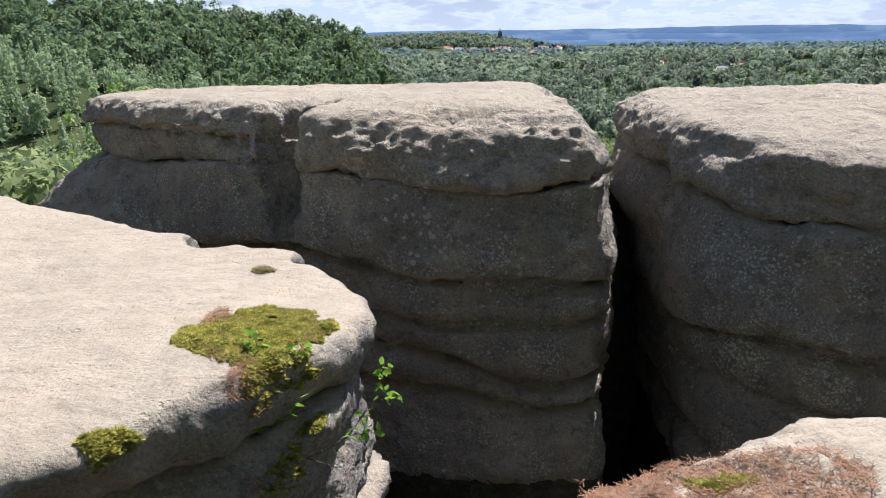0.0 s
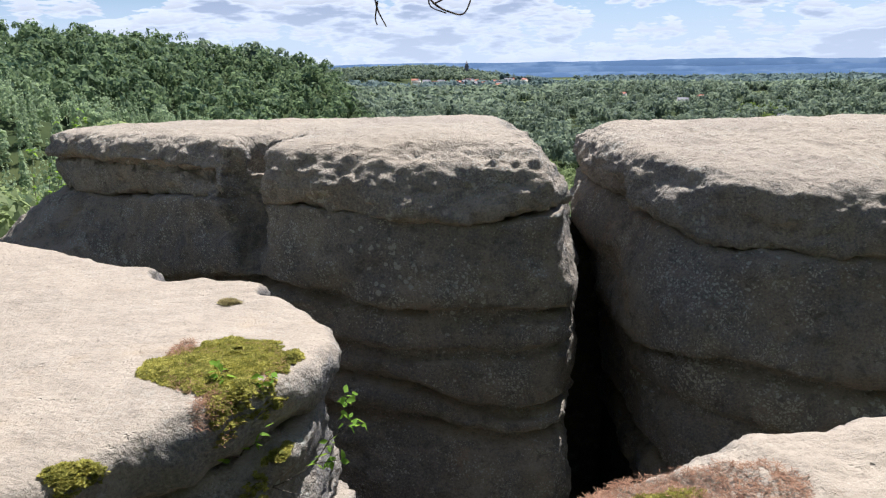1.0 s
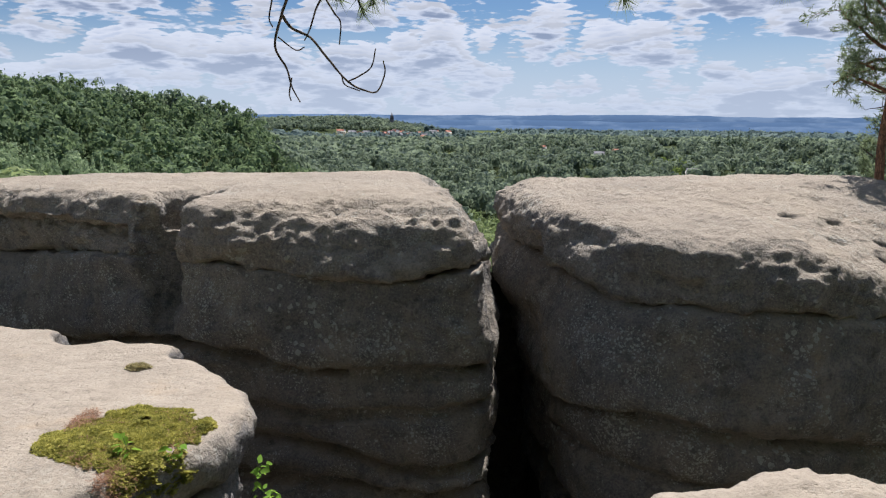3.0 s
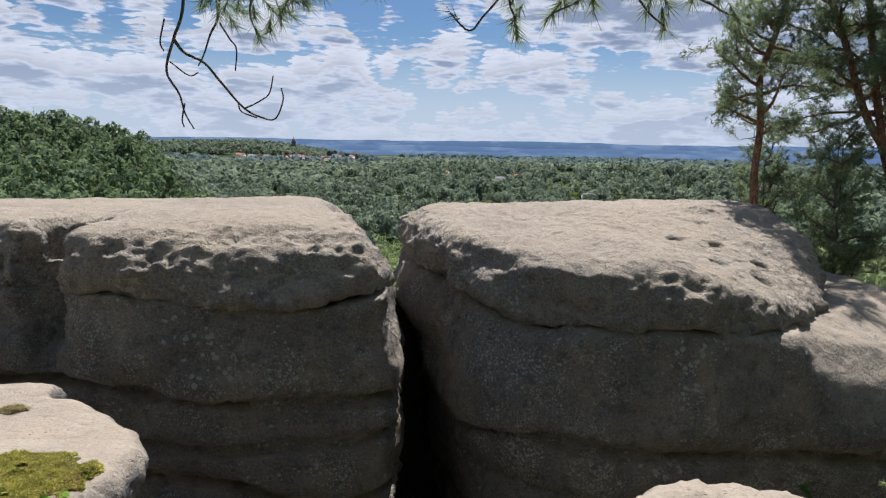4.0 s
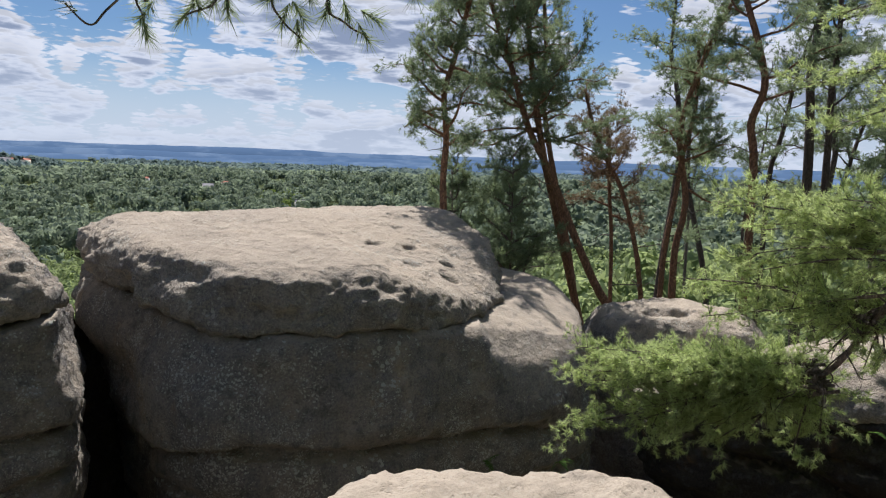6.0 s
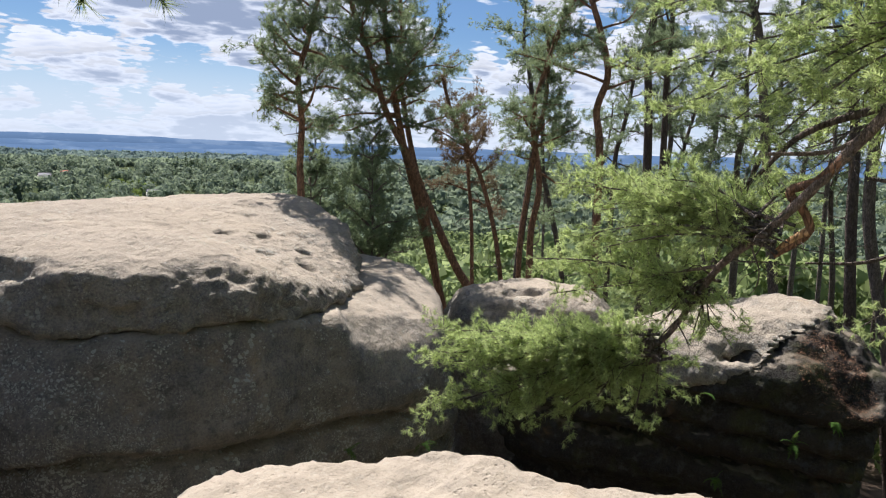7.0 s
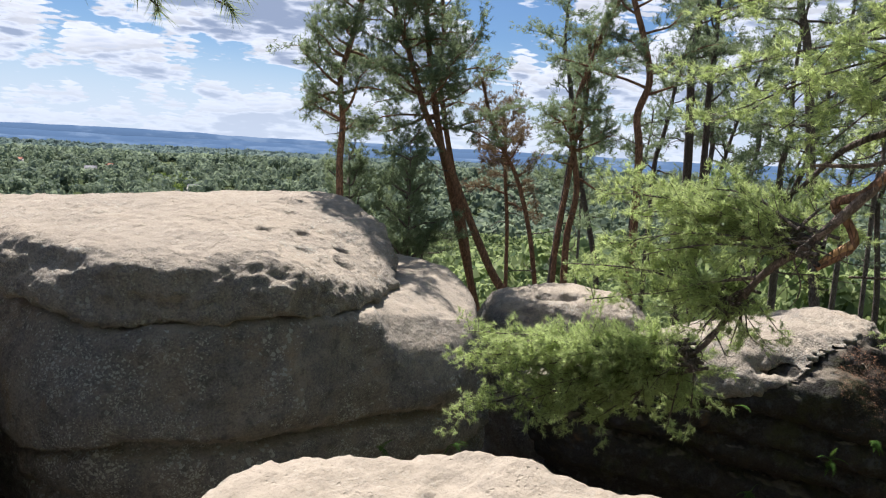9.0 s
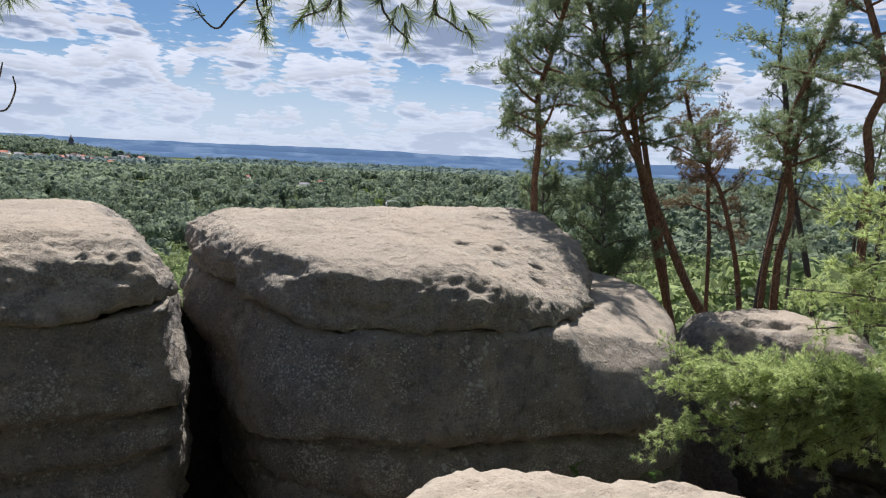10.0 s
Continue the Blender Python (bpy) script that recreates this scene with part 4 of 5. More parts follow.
def tube(line, r0, r1, sides=7, rng=None, lumpy=0.0):
    n = len(line)
    tan = np.gradient(line, axis=0)
    tan /= np.linalg.norm(tan, axis=1)[:, None] + 1e-9
    ref = np.array((0.31, 0.95, 0.02)) if abs(tan[0, 2]) > 0.6 else np.array((0.05, 0.1, 1.0))
    u = np.cross(tan, ref)
    u /= np.linalg.norm(u, axis=1)[:, None] + 1e-9
    w = np.cross(tan, u)
    a = np.linspace(0, 2 * math.pi, sides, endpoint=False)
    rad = np.linspace(0, 1, n) ** 0.8
    rad = (r0 + (r1 - r0) * rad)[:, None] * (1 + (lumpy * rng.uniform(-1, 1, (n, sides)) if lumpy else 0))
    v = line[:, None] + (u[:, None] * np.cos(a)[None, :, None] + w[:, None] * np.sin(a)[None, :, None]) * np.broadcast_to(rad, (n, sides))[..., None]
    i, j = np.meshgrid(np.arange(n - 1), np.arange(sides), indexing="ij")
    k = (j + 1) % sides
    q = np.stack([i * sides + j, i * sides + k, (i + 1) * sides + k, (i + 1) * sides + j], -1).reshape(-1, 4)
    return v.reshape(-1, 3), q


def joined(pieces):
    v, f, off = [], [], 0
    for a, b in pieces:
        v.append(a)
        f.append(b + off)
        off += len(a)
    return np.concatenate(v), np.concatenate(f)


def turn_to(d, spread, rng):
    """A direction within about spread of d."""
    v = np.asarray(d, float) / (np.linalg.norm(d) + 1e-9) + rng.normal(size=3) * spread
    return v / np.linalg.norm(v)


def grow(start, d, length, rng, steps=6, wander=0.25, rise=0.0):
    p, out = np.array(start, float), [np.array(start, float)]
    d = np.asarray(d, float)
    for _ in range(steps):
        d = turn_to(d + np.array((0, 0, rise)), wander, rng)
        p = p + d * length / steps
        out.append(p)
    return np.array(out)


def needle_tufts(c, d, count, length, width, rng, open_out=0.8):
    """Spreading needles, one thin triangle each, round every tuft."""
    n = len(c)
    C, D = np.repeat(c, count, 0), np.repeat(d, count, 0)
    dirs = D * 0.75 + unit(n * count, rng) * open_out
    dirs /= np.linalg.norm(dirs, axis=1)[:, None] + 1e-9
    side = np.cross(dirs, unit(n * count, rng))
    side /= np.linalg.norm(side, axis=1)[:, None] + 1e-9
    ln = length * rng.uniform(0.65, 1.1, (n * count, 1))
    base = C - D * length * rng.uniform(0.0, 0.9, (n * count, 1))
    v = np.stack([base - side * width, base + side * width, base + dirs * ln], 1).reshape(-1, 3)
    return v, np.arange(n * count * 3).reshape(-1, 3)


def foliage_on(line, rng, twig_len, gap, reach=0.35, rise=0.15, sub=3, droop=0.0):
    """Side twigs along the outer part of a limb: returns their lines and the tuft places."""
    twigs, c, d = [], [], []
    seg = np.linalg.norm(np.diff(line, axis=0), axis=1)
    s = np.concatenate([[0], np.cumsum(seg)])
    for t in np.arange(s[-1] * reach, s[-1], gap):
        p = np.array([np.interp(t, s, line[:, k]) for k in range(3)])
        i = min(np.searchsorted(s, t), len(line) - 1)
        along = line[i] - line[i - 1]
        along = along / (np.linalg.norm(along) + 1e-9)
        out = np.cross(along, (0, 0, 1)) * rng.choice((-1, 1)) + along * 0.6 + np.array((0, 0, rise)) + rng.normal(size=3) * 0.35
        tw = grow(p, out, twig_len * rng.uniform(0.5, 1.15), rng, 4, 0.22, rise * 0.5 - droop)
        twigs.append(tw)
        for a in range(1, 5):
            e = tw[a] - tw[a - 1]
            e = e / (np.linalg.norm(e) + 1e-9)
            for _ in range(sub if a > 1 else 1):
                c.append(tw[a] + rng.normal(size=3) * twig_len * 0.10)
                d.append(turn_to(e, 0.35, rng))
    e = line[-1] - line[-2]
    c.append(line[-1])
    d.append(e / np.linalg.norm(e))
    return twigs, np.array(c), np.array(d)


def add_limb(tree, line, r0, rng, bark_mat, leaf_mat, twig_len=0.45, gap=0.16, tuft=(13, 0.10, 0.0055), reach=0.35, rise=0.15, sub=3, label=""):
    twigs, c, d = foliage_on(line, rng, twig_len, gap, reach, rise, sub)
    pieces = [tube(line, r0, max(r0 * 0.25, 0.004), 6, rng, 0.12)] + [tube(t[::2], max(r0 * 0.16, 0.0045), 0.002, 3) for t in twigs]
    limb = part("limb", mesh_of("limb", *joined(pieces), bark_mat, True), tree, label)
    part("needles", mesh_of("needles", *needle_tufts(c, d, *tuft, rng), leaf_mat), limb)
    return limb


def pine(points, r0, label, seed, crown_from=1.5, tall=9.0, limbs=26, reach=2.0, leaf=None, bark_mat=None, group="pines by the rocks", dead=5, name="pine_tree", twig_len=0.5, lean=None, r1=0.05, tuft=(12, 0.100, 0.0056), sub=5):
    """A Scots pine on a given line, with dead lower stubs and tufted limbs above."""
    rng = np.random.default_rng(seed)
    pts = [np.array(p, float) for p in points]
    foot = pts[0] - (pts[1] - pts[0]) / max(1e-6, (pts[1] - pts[0])[2]) * max(0.0, pts[0][2] - float(land(pts[0][0], pts[0][1])) + 0.3)
    up = pts[-1] - pts[-2]
    up = up / np.linalg.norm(up)
    while pts[-1][2] < tall:
        up = turn_to(up + np.array((0, 0, 0.25)), 0.10, rng)
        pts.append(pts[-1] + up * 0.9)
    line = spline([foot] + pts, 5)
    tree = thing(name, label, "tree", group, "", None, tuple(foot))
    tree_part = lambda nm, v, f, m, smooth=True: part(nm, mesh_of(nm, v - foot, f, m, smooth), tree)
    tree_part("trunk", *tube(line, r0 * 0.92, r1 * 0.8, 10, rng, 0.05), bark_mat or BARK)
    bare = line[(line[:, 2] > crown_from - 3.0) & (line[:, 2] < crown_from + 0.6)]
    for _ in range(dead if len(bare) else 0):
        p = bare[rng.integers(len(bare))]
        a = rng.uniform(0, 2 * math.pi)
        stub = grow(p, (math.cos(a), math.sin(a), 0.1), rng.uniform(0.3, 1.1), rng, 6, 0.3, -0.02)
        fork = grow(stub[3], stub[4] - stub[3] + rng.normal(size=3) * 0.1, 0.4, rng, 4, 0.35)
        tree_part("dead_branch", *joined([tube(stub, 0.018, 0.004, 5), tube(fork, 0.008, 0.002, 4)]), BARK_GREY)
    crown = line[line[:, 2] > crown_from]
    for k in range(limbs):
        i = int(len(crown) * (k + rng.random()) / limbs)
        p = crown[min(i, len(crown) - 1)]
        f = (p[2] - crown_from) / max(1.0, tall - crown_from)
        a = 2.4 * k + rng.uniform(-0.5, 0.5)
        ln = reach * (1.0 - 0.55 * f) * rng.uniform(0.55, 1.1)
        d = np.array((math.cos(a), math.sin(a), 0.05 + 0.5 * f))
        if lean is not None:
            d = d + np.array(lean)
        limb_line = spline(grow(p, d, ln, rng, 5, 0.24, 0.03), 2) - foot
        add_limb(tree, limb_line, 0.035 * (1.1 - 0.5 * f), rng, bark_mat or BARK, leaf or NEEDLES_DARK, twig_len, 0.105 if sub > 3 else 0.16, tuft, 0.25, 0.15, sub)
    return tree


# pines behind the slab and along the edge
pine([(8.07, 9.48, 0.3), (8.04, 9.51, 1.32), (8.06, 9.49, 2.09), (8.01, 9.53, 2.84), (8.13, 9.44, 3.41), (8.23, 9.36, 3.97)], 0.08, "slender pine with orange bark and a tufted crown", 101, 1.9, 4.7, 28, 1.15, lean=(-0.45, 0.3, 0))
pine([(12.03, 8.4, -1.65), (11.67, 8.86, -0.75), (11.34, 9.26, 0.32), (10.99, 9.64, 1.47), (10.65, 9.99, 2.37), (10.39, 10.25, 3.47), (10.13, 10.49, 4.42)], 0.12, "tall leaning pine with orange-brown bark", 102, 2.3, 5.6, 34, 2.1)
pine([(11.25, 9.75, 0.9), (10.98, 9.8, 1.7), (10.81, 9.97, 2.84), (10.70, 10.09, 3.84), (10.65, 10.13, 4.49)], 0.10, "upright dark pine close behind a leaning one", 103, 2.0, 5.6, 26, 2.0)
pine([(12.54, 10.16, -1.16), (12.43, 10.29, -0.23), (12.28, 10.46, 0.69), (12.13, 10.62, 1.58)], 0.10, "pine with bright orange bark behind the boulder", 104, 2.6, 5.6, 16, 1.4)
pine([(14.36, 9.44, -1.99), (14.19, 9.68, -0.28), (13.94, 10.02, 1.1), (13.71, 10.32, 1.77)], 0.075, "thin leaning pine with sparse reddish needles", 105, 0.9, 3.2, 14, 1.0, NEEDLES_DRY)
pine([(14.69, 10.69, -1.94), (14.64, 10.76, -0.12), (14.56, 10.86, 1.05)], 0.06, "thin dying pine with brown needles", 106, 0.2, 2.8, 14, 1.1, NEEDLES_DRY)
pine([(14.71, 8.92, -1.66), (14.70, 8.93, -0.23), (14.78, 8.81, 0.9), (14.65, 9.01, 2.53), (14.85, 8.69, 4.13)], 0.11, "pine with a narrow grey-green crown", 107, 1.0, 5.4, 26, 1.3)
pine([(14.50, 9.12, -1.9), (14.52, 9.10, -0.3), (14.62, 9.0, 0.9), (14.75, 8.95, 2.0)], 0.08, "thin pine stem beside a thicker one", 108, 1.4, 4.2, 14, 1.0)
pine([(14.62, 7.10, -1.5), (14.58, 7.15, 1.72), (14.52, 7.26, 2.66), (14.61, 7.09, 3.42), (14.53, 7.26, 4.27), (14.41, 7.47, 4.98)], 0.11, "pine with a wavy red-brown trunk and long limbs", 109, 3.0, 8.5, 22, 2.6)
pine([(18.75, 7.75, -3.0), (18.69, 7.83, 1.79), (18.64, 7.94, 3.57)], 0.16, "straight dark pine trunk deeper in the wood", 110, 3.2, 9.0, 18, 2.0, None, BARK_DARK)
pine([(18.9, 7.4, -3.0), (18.85, 7.45, 1.79), (18.80, 7.5, 3.57)], 0.12, "straight dark pine trunk deeper in the wood", 111, 3.0, 8.0, 16, 1.8, None, BARK_DARK)
pine([(15.94, 3.54, -1.34), (15.84, 3.92, 1.47), (15.74, 4.28, 4.06)], 0.13, "tall grey-barked pine behind the bough", 112, 1.6, 8.5, 26, 2.4, None, BARK_GREY)
pine([(15.24, 1.96, -1.76), (15.21, 2.16, 0.48), (15.2, 2.21, 1.36)], 0.13, "dark pine trunk in the shade", 113, 2.4, 9.0, 20, 2.2, None, BARK_DARK)
pine([(14.33, 1.18, -1.83), (14.26, 1.73, 0.59), (14.25, 1.81, 2.09)], 0.13, "leaning grey pine trunk", 114, 2.6, 9.0, 20, 2.2, None, BARK_GREY)
pine([(11.36, 0.66, -2.9), (11.35, 0.85, -1.57), (11.34, 0.80, -0.41), (11.3, 0.72, 1.2)], 0.11, "dark pine trunk standing close by the block", 115, 2.4, 8.5, 20, 2.0, None, BARK_DARK)
rng_wood = np.random.default_rng(40)
for k in range(20):
    far_r, far_az = rng_wood.uniform(17, 42), math.radians(rng_wood.uniform(56, 96))
    fx, fy = far_r * math.sin(far_az), far_r * math.cos(far_az)
    fz = float(land(fx, fy))
    pine([(fx, fy, fz), (fx + rng_wood.normal() * 0.25, fy + rng_wood.normal() * 0.25, fz + 4.0), (fx + rng_wood.normal() * 0.5, fy + rng_wood.normal() * 0.5, fz + 8.0)], rng_wood.uniform(0.09, 0.18),
         "slim pine in the wood below the rocks", 200 + k, max(fz + 4.0, -1.0), fz + 12.5, 22, 2.3, None, (BARK_DARK, BARK_GREY)[k % 2], "pines in the wood", 3, "pine_tree", 0.6, None, 0.05, (7, 0.155, 0.013), 3)


def young_pine(at, height, seed, label, wide=0.9):
    x, y, z = at
    return pine([(x, y, z), (x + 0.03, y, z + height * 0.5), (x, y + 0.03, z + height)], 0.05, label, seed, z + 0.25 - 0.1, z + height, 22, wide, NEEDLES_DARK, BARK_GREY, "young pines", 0, "young_pine", 0.42, (0, 0, 0.25), 0.012)


young_pine((9.6, 9.3, -1.6), 3.4, 301, "dense young pine at the foot of leaning trunks", 1.2)
young_pine((10.4, 10.2, -1.9), 3.6, 302, "dark young pine beside leaning trunks", 1.3)
young_pine((9.0, 10.4, -1.2), 2.6, 303, "young pine behind the slab", 1.1)


# ---- the old pine whose boughs reach over the rocks ----
def old_pine():
    rng = np.random.default_rng(7)
    foot = np.array((6.0, -2.3, -5.0))
    tree = thing("pine_tree", "old pine with long boughs reaching over the rocks", "tree", "", "", None, tuple(foot))
    trunk = spline([foot, (5.9, -2.3, -1.0), (5.75, -2.25, 2.5), (5.8, -2.3, 5.0), (5.9, -2.2, 8.5)], 6)
    part("trunk", mesh_of("trunk", *[(v - foot if i == 0 else v) for i, v in enumerate(tube(trunk, 0.24, 0.10, 14, rng, 0.05))], BARK, True), tree)

    def bough(pts, r0, r1, mat=BARK_BOUGH, label=""):
        line = spline(pts, 6)
        v, q = tube(line, r0, r1, 8, rng, 0.08)
        return part("bough", mesh_of("bough", v - foot, q, mat, True), tree, label), line

    def spray(pts, r0, twig, gap, leaf=NEEDLES, sub=3, reach=0.15, rise=0.12, tuft=(26, 0.056, 0.0027)):
        add_limb(tree, spline(pts, 4) - foot, r0, rng, BARK_GREY, leaf, twig, gap, tuft, reach, rise, sub)

    bough([(5.75, -2.25, 3.3), (5.45, -0.9, 3.1), (5.18, 0.2, 2.59), (5.16, 0.36, 2.11), (5.13, 0.60, 1.75), (5.09, 0.76, 1.53), (5.12, 1.0, 1.25), (5.38, 1.35, 0.95), (5.55, 1.6, 0.58), (5.52, 1.85, 0.22), (5.3, 2.3, 0.02)], 0.050, 0.018)
    bough([(5.75, -2.25, 3.7), (5.6, -0.6, 3.4), (5.5, 0.1, 2.75), (5.5, 0.4, 2.1), (5.45, 0.7, 1.8), (5.3, 1.1, 1.75)], 0.036, 0.012)
    bough([(5.13, 0.60, 1.75), (5.10, 0.72, 1.60), (5.16, 0.89, 1.52), (5.19, 0.80, 1.39), (5.20, 0.77, 1.26), (5.16, 0.95, 1.10)], 0.032, 0.026, BARK, "torn bough with pale bare wood")
    bough([(5.20, 0.77, 1.27), (5.18, 0.86, 1.20), (5.155, 0.94, 1.115)], 0.034, 0.020, WOOD_RAW, "splintered orange wood")
    bough([(5.5, 0.4, 2.1), (5.45, 0.9, 1.9), (5.40, 1.15, 1.62), (5.5, 1.35, 1.45)], 0.030, 0.010, BARK_DARK)
    bough([(5.75, -2.2, 2.6), (5.9, -0.9, 2.0), (5.8, 0.0, 1.75), (5.6, 0.25, 1.60), (5.55, 0.55, 1.62)], 0.035, 0.010, BARK_DARK)
    bough([(5.75, -2.2, 2.2), (6.0, -0.8, 1.5), (5.95, 0.1, 1.25), (5.8, 0.5, 1.05), (5.85, 0.9, 0.98)], 0.030, 0.008, BARK_DARK)
    bough([(5.12, 1.0, 1.25), (5.25, 1.25, 1.28), (5.3, 1.6, 1.18), (5.25, 1.9, 1.2)], 0.018, 0.006)
    bough([(5.38, 1.35, 0.95), (5.35, 1.7, 0.85), (5.25, 2.1, 0.72)], 0.016, 0.005)
    # bare dead twigs along the bough
    bare = spline([(5.18, 0.2, 2.59), (5.13, 0.60, 1.75), (5.12, 1.0, 1.25), (5.38, 1.35, 0.95), (5.55, 1.6, 0.58), (5.52, 1.85, 0.22)], 8)
    twig_rng = np.random.default_rng(70)
    for _ in range(34):
        root = bare[twig_rng.integers(len(bare))]
        out = np.array((twig_rng.uniform(-0.9, 0.3), twig_rng.uniform(-0.8, 1.0), twig_rng.uniform(-0.7, 0.4)))
        main = grow(root, out / np.linalg.norm(out), twig_rng.uniform(0.25, 0.7), twig_rng, 7, 0.25, -0.03)
        fork = grow(main[3], main[5] - main[3] + twig_rng.normal(size=3) * 0.08, twig_rng.uniform(0.12, 0.3), twig_rng, 5, 0.3)
        v, q = joined([tube(main, 0.008, 0.002, 5), tube(fork, 0.004, 0.0015, 4)])
        part("dead_twig", mesh_of("dead_twig", v - foot, q, BARK_GREY, True), tree)
    # lower spray, reaching down beside the ledge
    for _ in range(50):
        tip = np.array((rng.uniform(4.68, 5.9), 0, rng.uniform(-0.52, 0.18)))
        tip[1] = 3.75 - (tip[0] - 4.55) * 1.35 + rng.uniform(-0.25, 0.25)
        root = np.array((5.5, 1.85, 0.22)) + rng.normal(size=3) * 0.06
        spray([root, root * 0.55 + tip * 0.45 + np.array((0, 0, 0.06)), tip], 0.014, 0.30, 0.085)
    # middle spray, a broad mass above the boulder
    for _ in range(38):
        tip = np.array((rng.uniform(5.05, 6.0), 0, rng.uniform(0.25, 1.72)))
        tip[1] = rng.uniform(1.4, 2.95) - (tip[0] - 5.05) * 0.5
        root = np.array((5.12, 1.0, 1.25)) + rng.normal(size=3) * 0.06 + (np.array((0.35, 0.5, -0.5)) if tip[2] < 0.9 else 0)
        spray([root, root * 0.5 + tip * 0.5 + np.array((0, 0, 0.08)), tip], 0.013, 0.30, 0.09)
    # upper sprays filling the corner
    for _ in range(28):
        tip = np.array((rng.uniform(4.9, 6.2), rng.uniform(-0.3, 2.0), rng.uniform(1.7, 3.2)))
        root = np.array((5.4, 0.2, 2.7)) + rng.normal(size=3) * 0.12
        spray([root, root * 0.5 + tip * 0.5 + np.array((0, 0, 0.1)), tip], 0.013, 0.30, 0.095)
    # right-hand twigs lower down
    for tip in ((5.9, 0.15, 1.0), (6.1, 0.35, 0.6), (6.3, -0.1, 0.9), (5.7, 0.0, 1.5), (6.4, 0.6, 0.45)):
        spray([(5.75, -2.2, 2.4), (5.8, -0.9, 1.9), tip], 0.02, 0.30, 0.12, NEEDLES, 2, 0.55)

    # the bough overhead with hanging tips
    _, line = bough([(5.75, -2.25, 4.2), (3.6, -0.7, 3.6), (2.0, 0.6, 2.95), (1.25, 1.22, 2.42), (0.75, 1.62, 2.34), (0.3, 2.0, 2.38), (-0.12, 2.28, 2.30)], 0.05, 0.006, BARK_GREY)

    def hang(pts, r=0.006, tufts=(), leaf=NEEDLES_DARK, count=64):
        ln = spline(pts, 5)
        twig = part("twig", mesh_of("twig", *[(v - foot if i == 0 else v) for i, v in enumerate(tube(ln, r, 0.0022, 5, rng, 0.1))], BARK_GREY, True), tree)
        if tufts:
            c = np.array([t[0] for t in tufts]) - foot
            d = np.array([np.array(t[1], float) / np.linalg.norm(t[1]) for t in tufts])
            part("needles", mesh_of("needles", *needle_tufts(c, d, count, 0.062, 0.0013, rng, 0.62), leaf), twig)

    # bare dead twigs
    hang([(-0.10, 2.27, 2.30), (-0.11, 2.25, 2.13), (-0.14, 2.25, 2.04), (-0.165, 2.25, 1.94), (-0.13, 2.25, 1.87), (-0.115, 2.25, 1.81), (-0.09, 2.26, 1.76)], 0.0065)
    hang([(-0.115, 2.25, 1.84), (-0.125, 2.26, 1.79), (-0.12, 2.26, 1.765)], 0.003)
    hang([(-0.14, 2.25, 2.04), (-0.11, 2.26, 2.0), (-0.05, 2.26, 1.97), (0.0, 2.26, 1.91), (0.07, 2.26, 1.83), (0.13, 2.26, 1.80), (0.17, 2.26, 1.80), (0.195, 2.26, 1.86), (0.19, 2.26, 1.90)], 0.0055)
    hang([(0.07, 2.26, 1.83), (0.11, 2.27, 1.85), (0.15, 2.27, 1.88), (0.165, 2.27, 1.94)], 0.003)
    hang([(0.05, 2.26, 1.85), (0.06, 2.27, 1.82), (0.11, 2.27, 1.80)], 0.0025)
    hang([(0.0, 2.2, 2.34), (0.0, 2.26, 2.14), (-0.03, 2.26, 2.06), (-0.05, 2.26, 2.0), (-0.07, 2.26, 1.96)], 0.005)
    hang([(0.0, 2.26, 2.10), (0.03, 2.26, 2.05), (0.05, 2.26, 2.02), (0.045, 2.26, 1.95)], 0.0035)
    hang([(-0.165, 2.25, 2.10), (-0.18, 2.25, 2.03), (-0.17, 2.25, 2.0)], 0.003)
    hang([(-0.155, 2.25, 1.97), (-0.10, 2.26, 1.93), (-0.07, 2.26, 1.94)], 0.0025)
    # live tips
    dn = (0.1, -0.1, -1)
    hang([(0.2, 2.05, 2.36), (0.10, 2.14, 2.15), (0.115, 2.14, 2.05)], 0.005, [((0.02, 2.14, 2.12), (-0.4, 0, -1)), ((0.11, 2.14, 2.10), dn), ((0.125, 2.14, 2.03), (0.3, 0, -1)), ((0.06, 2.14, 2.13), (-0.2, 0, -1)), ((0.17, 2.12, 2.12), (0.6, 0, -0.6)), ((-0.05, 2.16, 2.14), (-0.6, 0, -0.8))])
    hang([(-0.05, 2.22, 2.32), (0.02, 2.2, 2.16)], 0.004, [((0.0, 2.2, 2.11), dn), ((-0.05, 2.2, 2.13), (-0.7, 0, -0.7)), ((0.05, 2.2, 2.08), (0.5, 0, -0.9)), ((0.08, 2.18, 2.12), (0.8, 0, -0.4))])
    hang([(0.12, 2.1, 2.34), (0.18, 2.14, 2.14)], 0.004, [((0.19, 2.14, 2.09), dn), ((0.23, 2.14, 2.11), (0.8, 0, -0.5)), ((0.15, 2.14, 2.06), (-0.2, 0, -1))])
    hang([(0.35, 1.95, 2.36), (0.28, 2.12, 2.18)], 0.004, [((0.27, 2.13, 2.15), dn), ((0.32, 2.1, 2.17), (0.6, 0, -0.6))])
    hang([(0.75, 1.62, 2.34), (0.70, 1.50, 2.12), (0.64, 1.50, 2.03), (0.61, 1.51, 2.0), (0.565, 1.52, 2.04)], 0.0035, [((0.56, 1.52, 2.045), (-0.9, 0, 0.5))], NEEDLES_DARK, 14)
    hang([(0.75, 1.62, 2.34), (0.70, 1.48, 2.09), (0.715, 1.475, 2.03)], 0.004, [((0.72, 1.47, 1.985), dn), ((0.71, 1.48, 2.02), (-0.5, 0, -0.8))])
